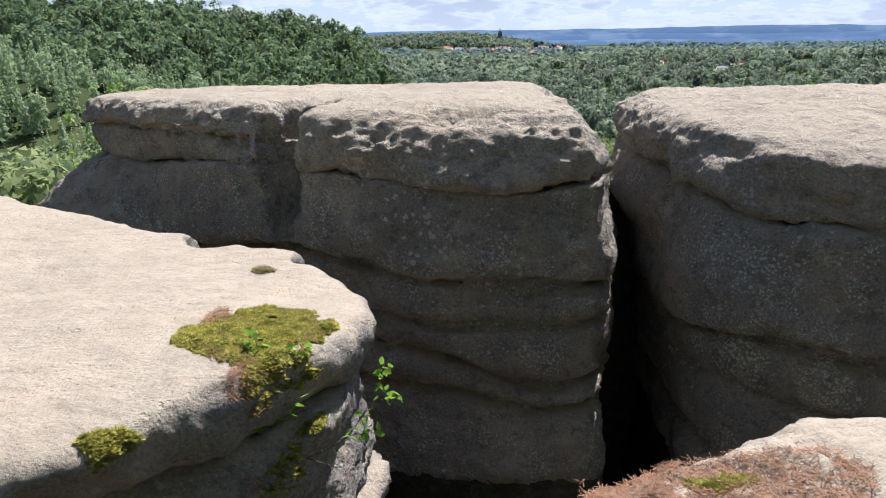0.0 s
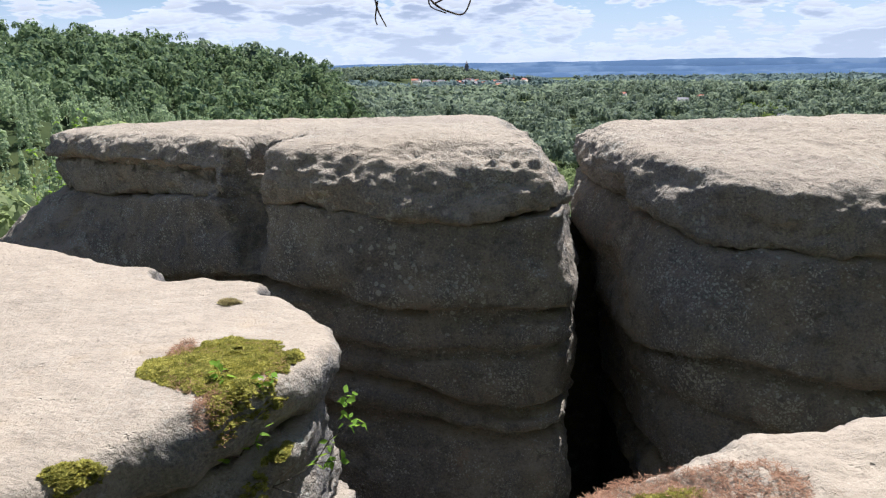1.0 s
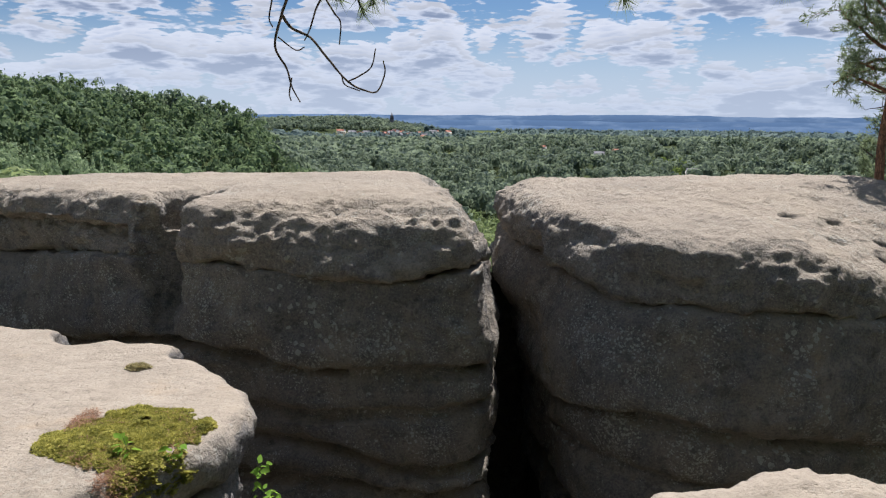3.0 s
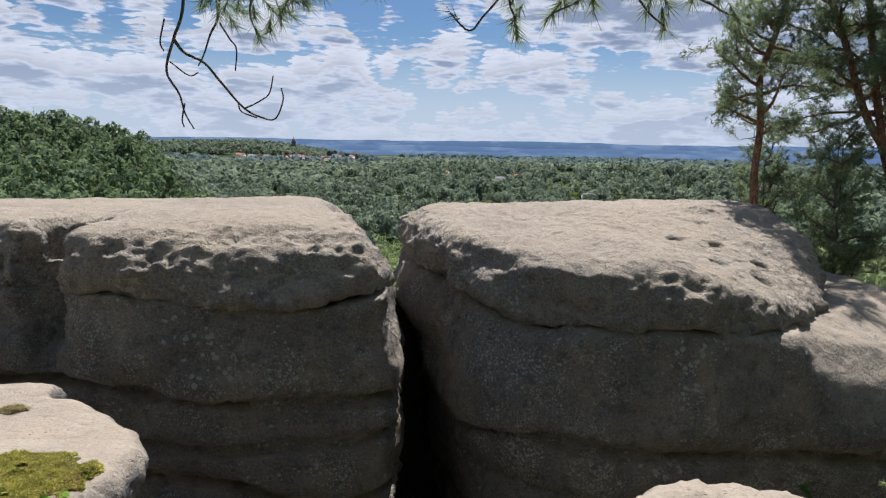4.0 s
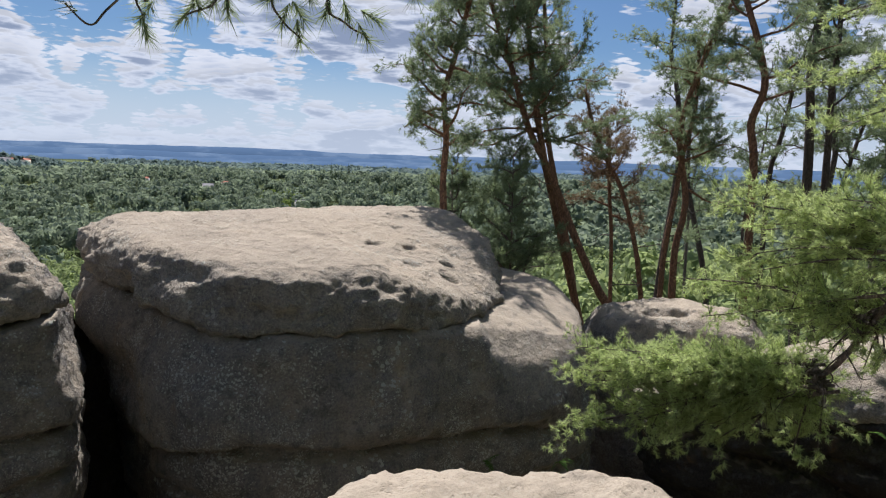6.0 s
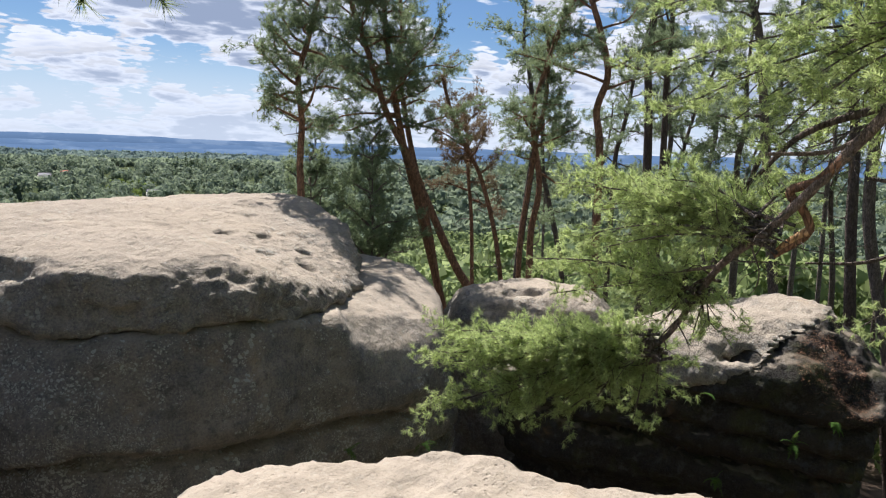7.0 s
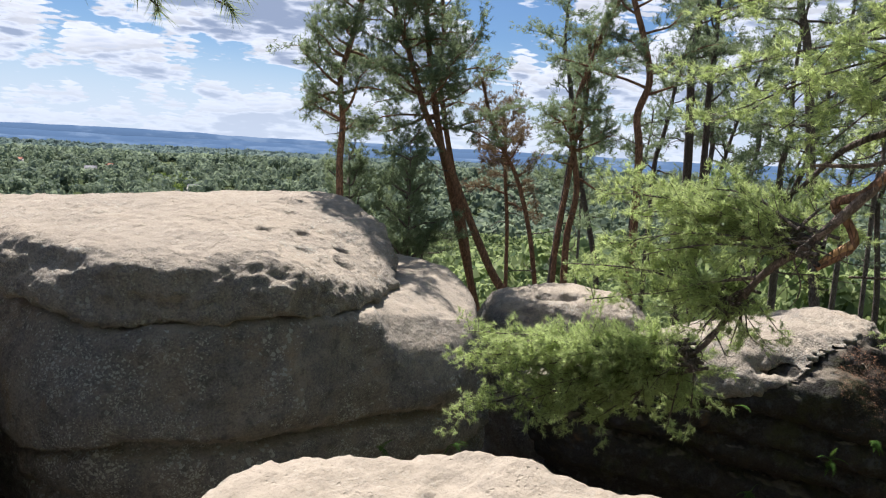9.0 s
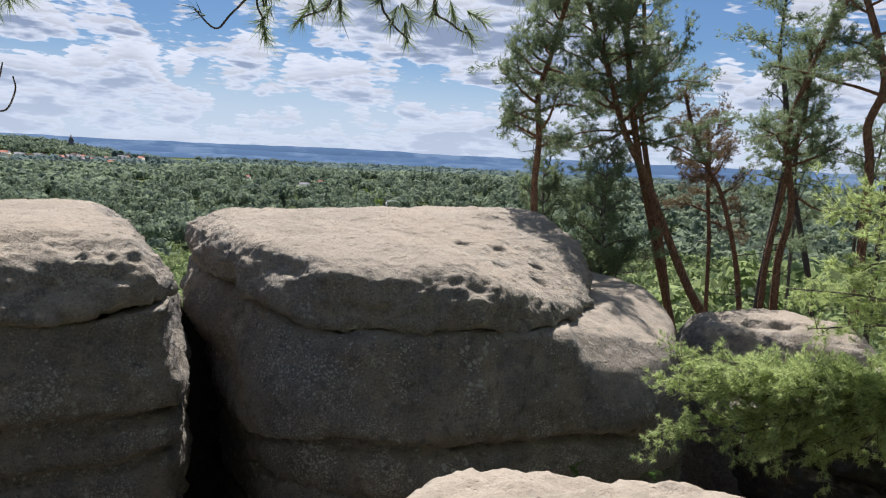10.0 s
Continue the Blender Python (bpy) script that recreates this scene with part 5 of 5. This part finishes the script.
    hang([(0.85, 1.55, 2.33), (0.87, 1.42, 2.10), (0.80, 1.45, 2.04)], 0.004, [((0.79, 1.45, 2.03), (-0.6, 0, -0.7)), ((0.83, 1.44, 2.06), (0.3, 0, -1)), ((0.86, 1.43, 2.07), (-0.3, 0, -1))])
    hang([(0.9, 1.5, 2.34), (0.89, 1.42, 2.12), (0.89, 1.41, 2.06)], 0.004, [((0.89, 1.41, 2.045), dn)])
    hang([(1.05, 1.38, 2.36), (0.98, 1.37, 2.12), (1.0, 1.36, 2.05), (1.04, 1.34, 2.01)], 0.0045, [((1.0, 1.36, 2.04), (-0.4, 0, -1)), ((1.04, 1.34, 2.0), dn), ((0.97, 1.37, 2.09), (-0.6, 0, -0.8)), ((1.05, 1.34, 2.05), (0.6, 0, -0.8))])
    hang([(1.25, 1.22, 2.42), (1.10, 1.31, 2.12), (1.13, 1.28, 2.05), (1.18, 1.25, 2.02)], 0.0045, [((1.09, 1.31, 2.06), (-0.3, 0, -1)), ((1.18, 1.25, 2.01), (0.6, 0, -0.7)), ((1.14, 1.28, 2.06), (0.3, 0.1, -0.6)), ((1.2, 1.24, 2.06), (0.9, 0, -0.3)), ((1.06, 1.33, 2.1), dn)])
    hang([(0.3, 2.0, 2.38), (0.21, 1.85, 2.12)], 0.004, [((0.18, 1.82, 2.07), (-0.4, 0, -0.8)), ((0.24, 1.81, 2.09), (0.5, 0, -0.7)), ((0.21, 1.82, 2.10), dn)])
    for _ in range(13):
        t = rng.uniform(0.30, 0.97)
        root = line[int(t * (len(line) - 1))]
        if root[0] > 1.45:
            continue
        tip = root + np.array((rng.uniform(-0.10, 0.12), rng.uniform(-0.10, 0.02), rng.uniform(-0.26, -0.16)))
        hang([root, root * 0.4 + tip * 0.6 + np.array((0.02, 0, 0.03)), tip], 0.0038, [(tip, (rng.normal() * 0.5, 0, -1)), (tip + np.array((0.03, 0, 0.035)), (0.7, 0, -0.6)), (tip + np.array((-0.03, 0.01, 0.03)), (-0.7, 0, -0.6))])
    hang([(1.25, 1.22, 2.42), (1.28, 1.2, 2.2)], 0.004, [((1.28, 1.2, 2.12), dn), ((1.33, 1.16, 2.14), (0.6, 0, -0.6))])


old_pine()


# ---- undergrowth in the wood ----
OCHRE = material("ochre_lichen", leafy((0.30, 0.255, 0.125), (0.50, 0.43, 0.22), (0.4, 0.34, 0.15), 0.1, 20.0))
LIGHT_LEAF = material("pale_leaves", leafy((0.13, 0.19, 0.05), (0.24, 0.30, 0.08), (0.35, 0.45, 0.10), 0.4, 0.03))

def shrubs(name, label, az0, az1, r0, r1, gap, tall, wide, per, seed, mat):
    ob = woods(name, label, az0, az1, r0, r1, gap, tall, wide, per, mat, 0.0, seed)
    return ob


shrubs("undergrowth", "bright green deciduous undergrowth between the trunks", 58, 98, 17, 34, 2.2, (1.6, 3.4), (1.8, 2.8), 1100, 31, BROADLEAF)
shrubs("undergrowth", "green saplings below the rocks", 34, 70, 18, 46, 3.2, (2.5, 5.0), (2.2, 3.4), 800, 32, BROADLEAF)
shrubs("young_wood", "pale green young trees in a clearing", 24.4, 27.0, 580, 700, 8.0, (9, 13), (8, 11), 120, 33, LIGHT_LEAF)


def spruce(az, r, height, seed):
    rng = np.random.default_rng(seed)
    x, y = r * math.sin(radians(az)), r * math.cos(radians(az))
    at = np.array((x, y, float(land(x, y)) - 0.5))
    tree = thing("spruce_tree", "tall dark spruce rising above the wood", "tree", "spruces", "", None, tuple(at))
    trunk = spline([(0, 0, 0), (0, 0, height * 0.5), (0, 0, height)], 3)
    part("trunk", mesh_of("trunk", *tube(trunk, 0.35, 0.05, 6), BARK_DARK, True), tree)
    c, d, s = cone_crowns(np.zeros((1, 3)), np.array([height]), np.array([height * 0.34]), 420, rng)
    part("crown", mesh_of("crown", *shards(c, d, s, rng, 0.5), SPRUCE), tree)


for k, (az, hh) in enumerate(((28.9, 24), (29.5, 27), (29.8, 22), (30.3, 26), (30.9, 28), (31.2, 23), (27.9, 20))):
    spruce(az, 730 + 9 * k, hh, 400 + k)


# ---- the town ----
def box(x0, y0, z0, x1, y1, z1):
    v = np.array([(x, y, z) for z in (z0, z1) for y in (y0, y1) for x in (x0, x1)], float)
    return v, np.array([(0, 2, 3, 1), (4, 5, 7, 6), (0, 1, 5, 4), (2, 6, 7, 3), (1, 3, 7, 5), (0, 4, 6, 2)])


def house(w, d, h, roof_mat, label):
    ob = thing("house", label, "house", "town houses")
    part("wall", mesh_of("wall", *box(-w / 2, -d / 2, -3, w / 2, d / 2, h), PLASTER), ob)
    rise = d * 0.42
    a = np.array([(-w / 2 - .4, -d / 2 - .5, h - .3), (w / 2 + .4, -d / 2 - .5, h - .3), (w / 2 + .4, d / 2 + .5, h - .3), (-w / 2 - .4, d / 2 + .5, h - .3), (-w / 2 - .4, 0, h + rise), (w / 2 + .4, 0, h + rise)], float)
    up = a + np.array((0, 0, 0.35))
    v = np.concatenate([a, up])
    f = np.array([(6, 7, 11, 14), (8, 9, 10, 11), (1, 0, 4, 5), (3, 2, 5, 4), (0, 1, 7, 6), (2, 3, 9, 8), (7, 1, 5, 11), (2, 8, 11, 5), (0, 6, 10, 4), (9, 3, 4, 14)])
    part("roof", mesh_of("roof", v, f, roof_mat), ob)
    for gx in (-w / 2, w / 2):
        g = np.array([(gx, -d / 2, h - .1), (gx, d / 2, h - .1), (gx, 0, h + rise - .2), (gx * 0.9, 0, h - .1)], float)
        part("gable", mesh_of("gable", g, np.array([(0, 1, 2), (0, 2, 3), (1, 3, 2)]), PLASTER), ob)
    for k in range(3):
        x = (k - 1) * w * 0.3
        part("window", mesh_of("window", *box(x - 0.7, -d / 2 - 0.08, h * 0.42, x + 0.7, -d / 2 + 0.05, h * 0.42 + 1.6), PANE), ob)
    return ob


def polar(az, r, turn=0.0, lift=0.0):
    x, y = r * math.sin(radians(az)), r * math.cos(radians(az))
    return pose(x, y, float(land(x, y)) + lift, 0, 0, -az + turn)


rng_town = np.random.default_rng(77)
kinds = [house(13, 9, 6.5, ROOF_RED, "white house with a red clay roof"), house(17, 10, 8.5, ROOF_RED, "pale town house under a red-brown roof"), house(20, 11, 9, ROOF_GREY, "white house with a slate roof")]
first = [(0.6, 1680), (2.2, 1700), (4.4, 1730)]
for k, (ob, (az, r)) in enumerate(zip(kinds, first)):
    ob.matrix_world = polar(az, r, 12 * k, 3)
for k in range(40):
    az = float(np.clip(rng_town.normal(3.2, 2.3), -1.2, 7.6))
    copy_thing(kinds[int(rng_town.integers(3))], polar(az, rng_town.uniform(1560, 1800), rng_town.uniform(-50, 50), rng_town.uniform(4, 10)))
for az, r, k, turn in ((19.9, 640, 2, 8), (15.4, 690, 0, -20), (27.1, 560, 2, 15), (21.2, 670, 0, -30)):
    copy_thing(kinds[k], polar(az, r, turn, 8.0) @ Matrix.Scale(0.45, 4))


def lookout_tower():
    ob = thing("church_tower", "dark tower with a pointed roof on a wooded hill", "tower")
    ob.matrix_world = polar(3.0, 2120, 0, 0)
    part("wall", mesh_of("wall", *box(-6, -6, -5, 6, 6, 22), ROOF_GREY), ob)
    v = np.array([(-7, -7, 22), (7, -7, 22), (7, 7, 22), (-7, 7, 22), (0, 0, 42)], float)
    part("spire", mesh_of("spire", v, np.array([(0, 1, 4), (1, 2, 4), (2, 3, 4), (3, 0, 4), (0, 2, 1), (0, 3, 2)]), ROOF_GREY), ob)


lookout_tower()


# ---- small growth on the near rocks ----
def settle(fields, x, y, hi, lo):
    """Heights at which the plan points x, y meet the first of the stones from above."""
    z = np.full(len(x), float(hi))
    alive = np.ones(len(x), bool)
    while alive.any() and z[alive].max() > lo:
        p = np.stack([x, y, z], 1)
        d = np.minimum.reduce([f(p) - s(p) for f, s in fields])
        hit = d < 0.006
        alive &= ~hit & (z > lo)
        z[alive] -= np.maximum(0.004, 0.5 * np.minimum(d[alive], 0.05))
    return z


def moss_cushion(at, rx, ry, label, seed, spread=1.0, mat=None, count=900, turn=0.0):
    """A low cushion of moss: short upright shoots over an uneven patch of stone."""
    rng = np.random.default_rng(seed)
    a, r = rng.uniform(0, 2 * math.pi, count * 2), np.sqrt(rng.random(count * 2))
    edge = 0.82 + 0.30 * fbm(np.stack([np.cos(a), np.sin(a), 0 * a + seed * 3.7], 1), 1.6, 3, seed)
    u, w = rx * r * edge * np.cos(a), ry * r * edge * np.sin(a)
    ct, st = math.cos(turn), math.sin(turn)
    x, y = at[0] + u * ct - w * st, at[1] + u * st + w * ct
    ok = vnoise(np.stack([x * 9, y * 9, 0 * x], 1), seed) > -0.75
    x, y, r = x[ok], y[ok], r[ok]
    z = settle(STONES, x, y, at[2] + 0.35, at[2] - 0.6)
    keep = z > at[2] - 0.55
    x, y, z, r = x[keep], y[keep], z[keep], r[keep]
    bulge = 0.030 * (1 - r ** 2) * (0.7 + 0.5 * vnoise(np.stack([x * 14, y * 14, 0 * x], 1), seed + 1))
    o = np.array(at)
    c = np.stack([x, y, z + np.maximum(bulge, 0.002)], 1) - o
    d = np.tile((0.0, 0.0, 1.0), (len(c), 1))
    ob = thing("moss_cushion", label, "moss", "moss on the rocks", "", None, tuple(o))
    sv, sf = shards(c - np.array((0, 0, 0.004)), d, np.full(len(c), 0.017), rng, 0.8)
    part("cushion", mesh_of("cushion", sv, sf, mat or MOSS), ob)
    part("moss_fuzz", mesh_of("moss_fuzz", *needle_tufts(c, d, 4, 0.024, 0.0018, rng, 0.75), mat or MOSS), ob)


def litter(name, centre, rx, ry, count, seed, label):
    rng = np.random.default_rng(seed)
    a, r = rng.uniform(0, 2 * math.pi, count), np.sqrt(rng.random(count))
    x, y = centre[0] + rx * r * np.cos(a), centre[1] + ry * r * np.sin(a)
    z = settle(STONES, x, y, centre[2] + 0.35, centre[2] - 0.6)
    ok = z > centre[2] - 0.5
    c = np.stack([x, y, z + 0.006 + rng.random(count) * 0.008], 1)[ok]
    t = rng.uniform(0, 2 * math.pi, len(c))
    d = np.stack([np.cos(t), np.sin(t), rng.normal(size=len(c)) * 0.15], 1)
    w = np.cross(d, (0, 0, 1)) * 0.0016
    ln = rng.uniform(0.02, 0.04, (len(c), 1))
    v = np.stack([c - d * ln - w, c - d * ln + w, c + d * ln], 1).reshape(-1, 3)
    thing(name, label, "needle litter", "", "stuff", mesh_of(name, v, np.arange(len(v)).reshape(-1, 3), LITTER))


moss_cushion((-1.16, 3.55, -0.08), 0.46, 0.52, "thick yellow-green moss cushion at the ledge's edge", 1, 1.0, None, 4600, 0.4)
moss_cushion((-0.97, 3.12, -0.10), 0.18, 0.30, "moss hanging over the broken edge", 2, 1.0, None, 700)
moss_cushion((-0.78, 3.60, -0.10), 0.07, 0.09, "small green moss tuft in a crack", 3, 1.0, None, 240)
moss_cushion((-1.50, 2.55, -0.12), 0.22, 0.10, "dark green moss along the lower lip", 4, 1.0, None, 600, 0.3)
moss_cushion((-0.85, 3.22, -0.45), 0.13, 0.10, "pale moss on the lower step", 5, 1.0, None, 420)
moss_cushion((-1.46, 4.68, -0.05), 0.085, 0.07, "small round ochre lichen cushion on bare stone", 6, 1.0, OCHRE, 260)
moss_cushion((0.98, 2.28, -0.08), 0.16, 0.06, "flat yellow-green moss among fallen needles", 7, 1.0, None, 420)
litter("needle_litter", (0.95, 2.2, -0.08), 0.55, 0.25, 5200, 8, "red-brown fallen pine needles on the outcrop")
litter("needle_litter", (-1.47, 3.72, -0.08), 0.07, 0.16, 420, 9, "fallen pine needles beside moss")
litter("needle_litter", (-1.12, 3.45, -0.06), 0.34, 0.36, 700, 14, "scattered pine needles over moss")
litter("needle_litter", (-1.08, 3.02, -0.10), 0.09, 0.13, 420, 10, "fallen pine needles in a hollow of the ledge")
litter("needle_litter", (9.3, 1.15, -0.7), 0.55, 0.45, 2600, 11, "red-brown needles on the shaded block")


def leaf_shape():
    """A birch leaf: a pointed rhomb, folded along its rib."""
    v = np.array([(0, 0, 0), (0.30, 0.34, 0.07), (0.22, 0.75, 0.05), (0, 1.15, -0.03), (-0.22, 0.75, 0.05), (-0.30, 0.34, 0.07)], float)
    return v, np.array([(0, 1, 2), (0, 2, 3), (0, 3, 4), (0, 4, 5)])


def leafy_twig(parent, pts, r, leaves, rng, size=0.038, o=np.zeros(3)):
    line = spline(pts, 5) - o
    twig = part("twig", mesh_of("twig", *tube(line, r, 0.001, 5), BARK_GREY, True), parent)
    base, tri = leaf_shape()
    for _ in range(leaves):
        i = int(rng.integers(len(line) // 2, len(line)))
        m = Matrix.Translation(line[i] + rng.normal(size=3) * 0.018) @ Euler((rng.uniform(-1.0, 0.6), rng.uniform(-0.9, 0.9), rng.uniform(0, 6.28))).to_matrix().to_4x4() @ Matrix.Scale(size * rng.uniform(0.7, 1.15), 4)
        v = np.array([m @ Vector(p) for p in base])
        part("leaf", mesh_of("leaf", v, tri, FRESH_LEAF), twig)


def birch_sapling():
    rng = np.random.default_rng(12)
    o = np.array((-1.02, 3.18, -0.46))
    ob = thing("birch_sapling", "small birch sapling with fresh green leaves in a rock crack", "sapling", "", "", None, tuple(o))
    for pts, r, n in (([(-1.02, 3.18, -0.44), (-0.88, 3.12, -0.53), (-0.78, 3.12, -0.52), (-0.62, 3.15, -0.43), (-0.52, 3.2, -0.31), (-0.43, 3.22, -0.25), (-0.36, 3.25, -0.22)], 0.006, 22),
                      ([(-0.56, 3.18, -0.36), (-0.49, 3.2, -0.24), (-0.44, 3.22, -0.12), (-0.40, 3.25, -0.07)], 0.003, 14),
                      ([(-0.62, 3.15, -0.43), (-0.54, 3.12, -0.40), (-0.47, 3.1, -0.38)], 0.003, 8),
                      ([(-0.88, 3.12, -0.53), (-0.75, 3.08, -0.55), (-0.63, 3.06, -0.57)], 0.004, 0),
                      ([(-1.02, 3.18, -0.44), (-1.0, 3.2, -0.28), (-1.05, 3.24, -0.08), (-1.12, 3.3, 0.10)], 0.004, 26),
                      ([(-1.0, 3.2, -0.28), (-0.92, 3.22, -0.08), (-0.84, 3.24, 0.06)], 0.003, 20),
                      ([(-1.0, 3.18, -0.36), (-0.90, 3.12, -0.28), (-0.82, 3.1, -0.20)], 0.003, 7),
                      ([(-1.02, 3.18, -0.40), (-1.06, 3.10, -0.34), (-1.08, 3.05, -0.30)], 0.003, 6)):
        leafy_twig(ob, pts, r, n, rng, 0.052, o)


def edge_shrub():
    """A yellow-leaved shrub at the far end of the bedded block."""
    rng = np.random.default_rng(13)
    o = np.array((-5.3, 9.5, -1.2))
    ob = thing("shrub", "thin shrub with yellow-green leaves beside the block", "shrub", "", "", None, tuple(o))
    for k in range(9):
        tip = np.array((rng.uniform(-5.7, -4.7), rng.uniform(9.2, 9.9), rng.uniform(0.3, 1.1)))
        leafy_twig(ob, [o, o * 0.5 + tip * 0.5 + np.array((-0.15, 0, 0.1)), tip], 0.008, 17, rng, 0.07, o)


def fern(at, d, fronds, size, seed):
    rng = np.random.default_rng(seed)
    ob = thing("fern", "small green fern growing from a rock crack", "fern", "ferns", "", None, tuple(at))
    for k in range(fronds):
        out = turn_to(np.array(d) + np.array((0, 0, 0.35)), 0.55 if fronds > 1 else 0.05, rng)
        line = grow((0, 0, 0), out, size * rng.uniform(0.75, 1.1), rng, 22, 0.05, -0.07)
        pieces = []
        for i in range(1, len(line)):
            al = line[i] - line[i - 1]
            al = al / np.linalg.norm(al)
            s = np.cross(al, (0.1, 0.05, 1.0))
            s = s / np.linalg.norm(s)
            ln = size * 0.24 * (1.0 - i / len(line)) + 0.004
            for side in (-1, 1):
                tip = line[i] + s * side * ln + al * ln * 0.45 - np.array((0, 0, ln * 0.15))
                w = al * size * 0.011
                pieces.append((np.array([line[i] - w, line[i] * 0.45 + tip * 0.55 - w, tip, line[i] * 0.45 + tip * 0.55 + w, line[i] + w]), np.array([(0, 1, 4), (1, 3, 4), (1, 2, 3)])))
        frond = part("frond", mesh_of("frond", *joined(pieces), FERN_LEAF), ob)
        part("stem", mesh_of("stem", *tube(line, 0.003, 0.001, 4), FERN_LEAF), frond)


birch_sapling()
edge_shrub()
fern((8.16, 2.30, -0.98), (-0.5, -0.75, 0.55), 1, 0.34, 21)
fern((8.62, 1.40, -1.45), (-0.8, -0.5, 0.1), 7, 0.20, 22)
fern((8.30, 2.10, -2.00), (-0.8, -0.5, 0.1), 8, 0.20, 23)
fern((8.80, 1.05, -1.15), (-0.8, -0.5, 0.1), 7, 0.17, 24)
fern((4.75, 4.55, -1.28), (-0.3, -0.9, 0.2), 6, 0.20, 25)
fern((5.75, 4.45, -1.50), (0.1, -0.9, 0.2), 6, 0.18, 26)
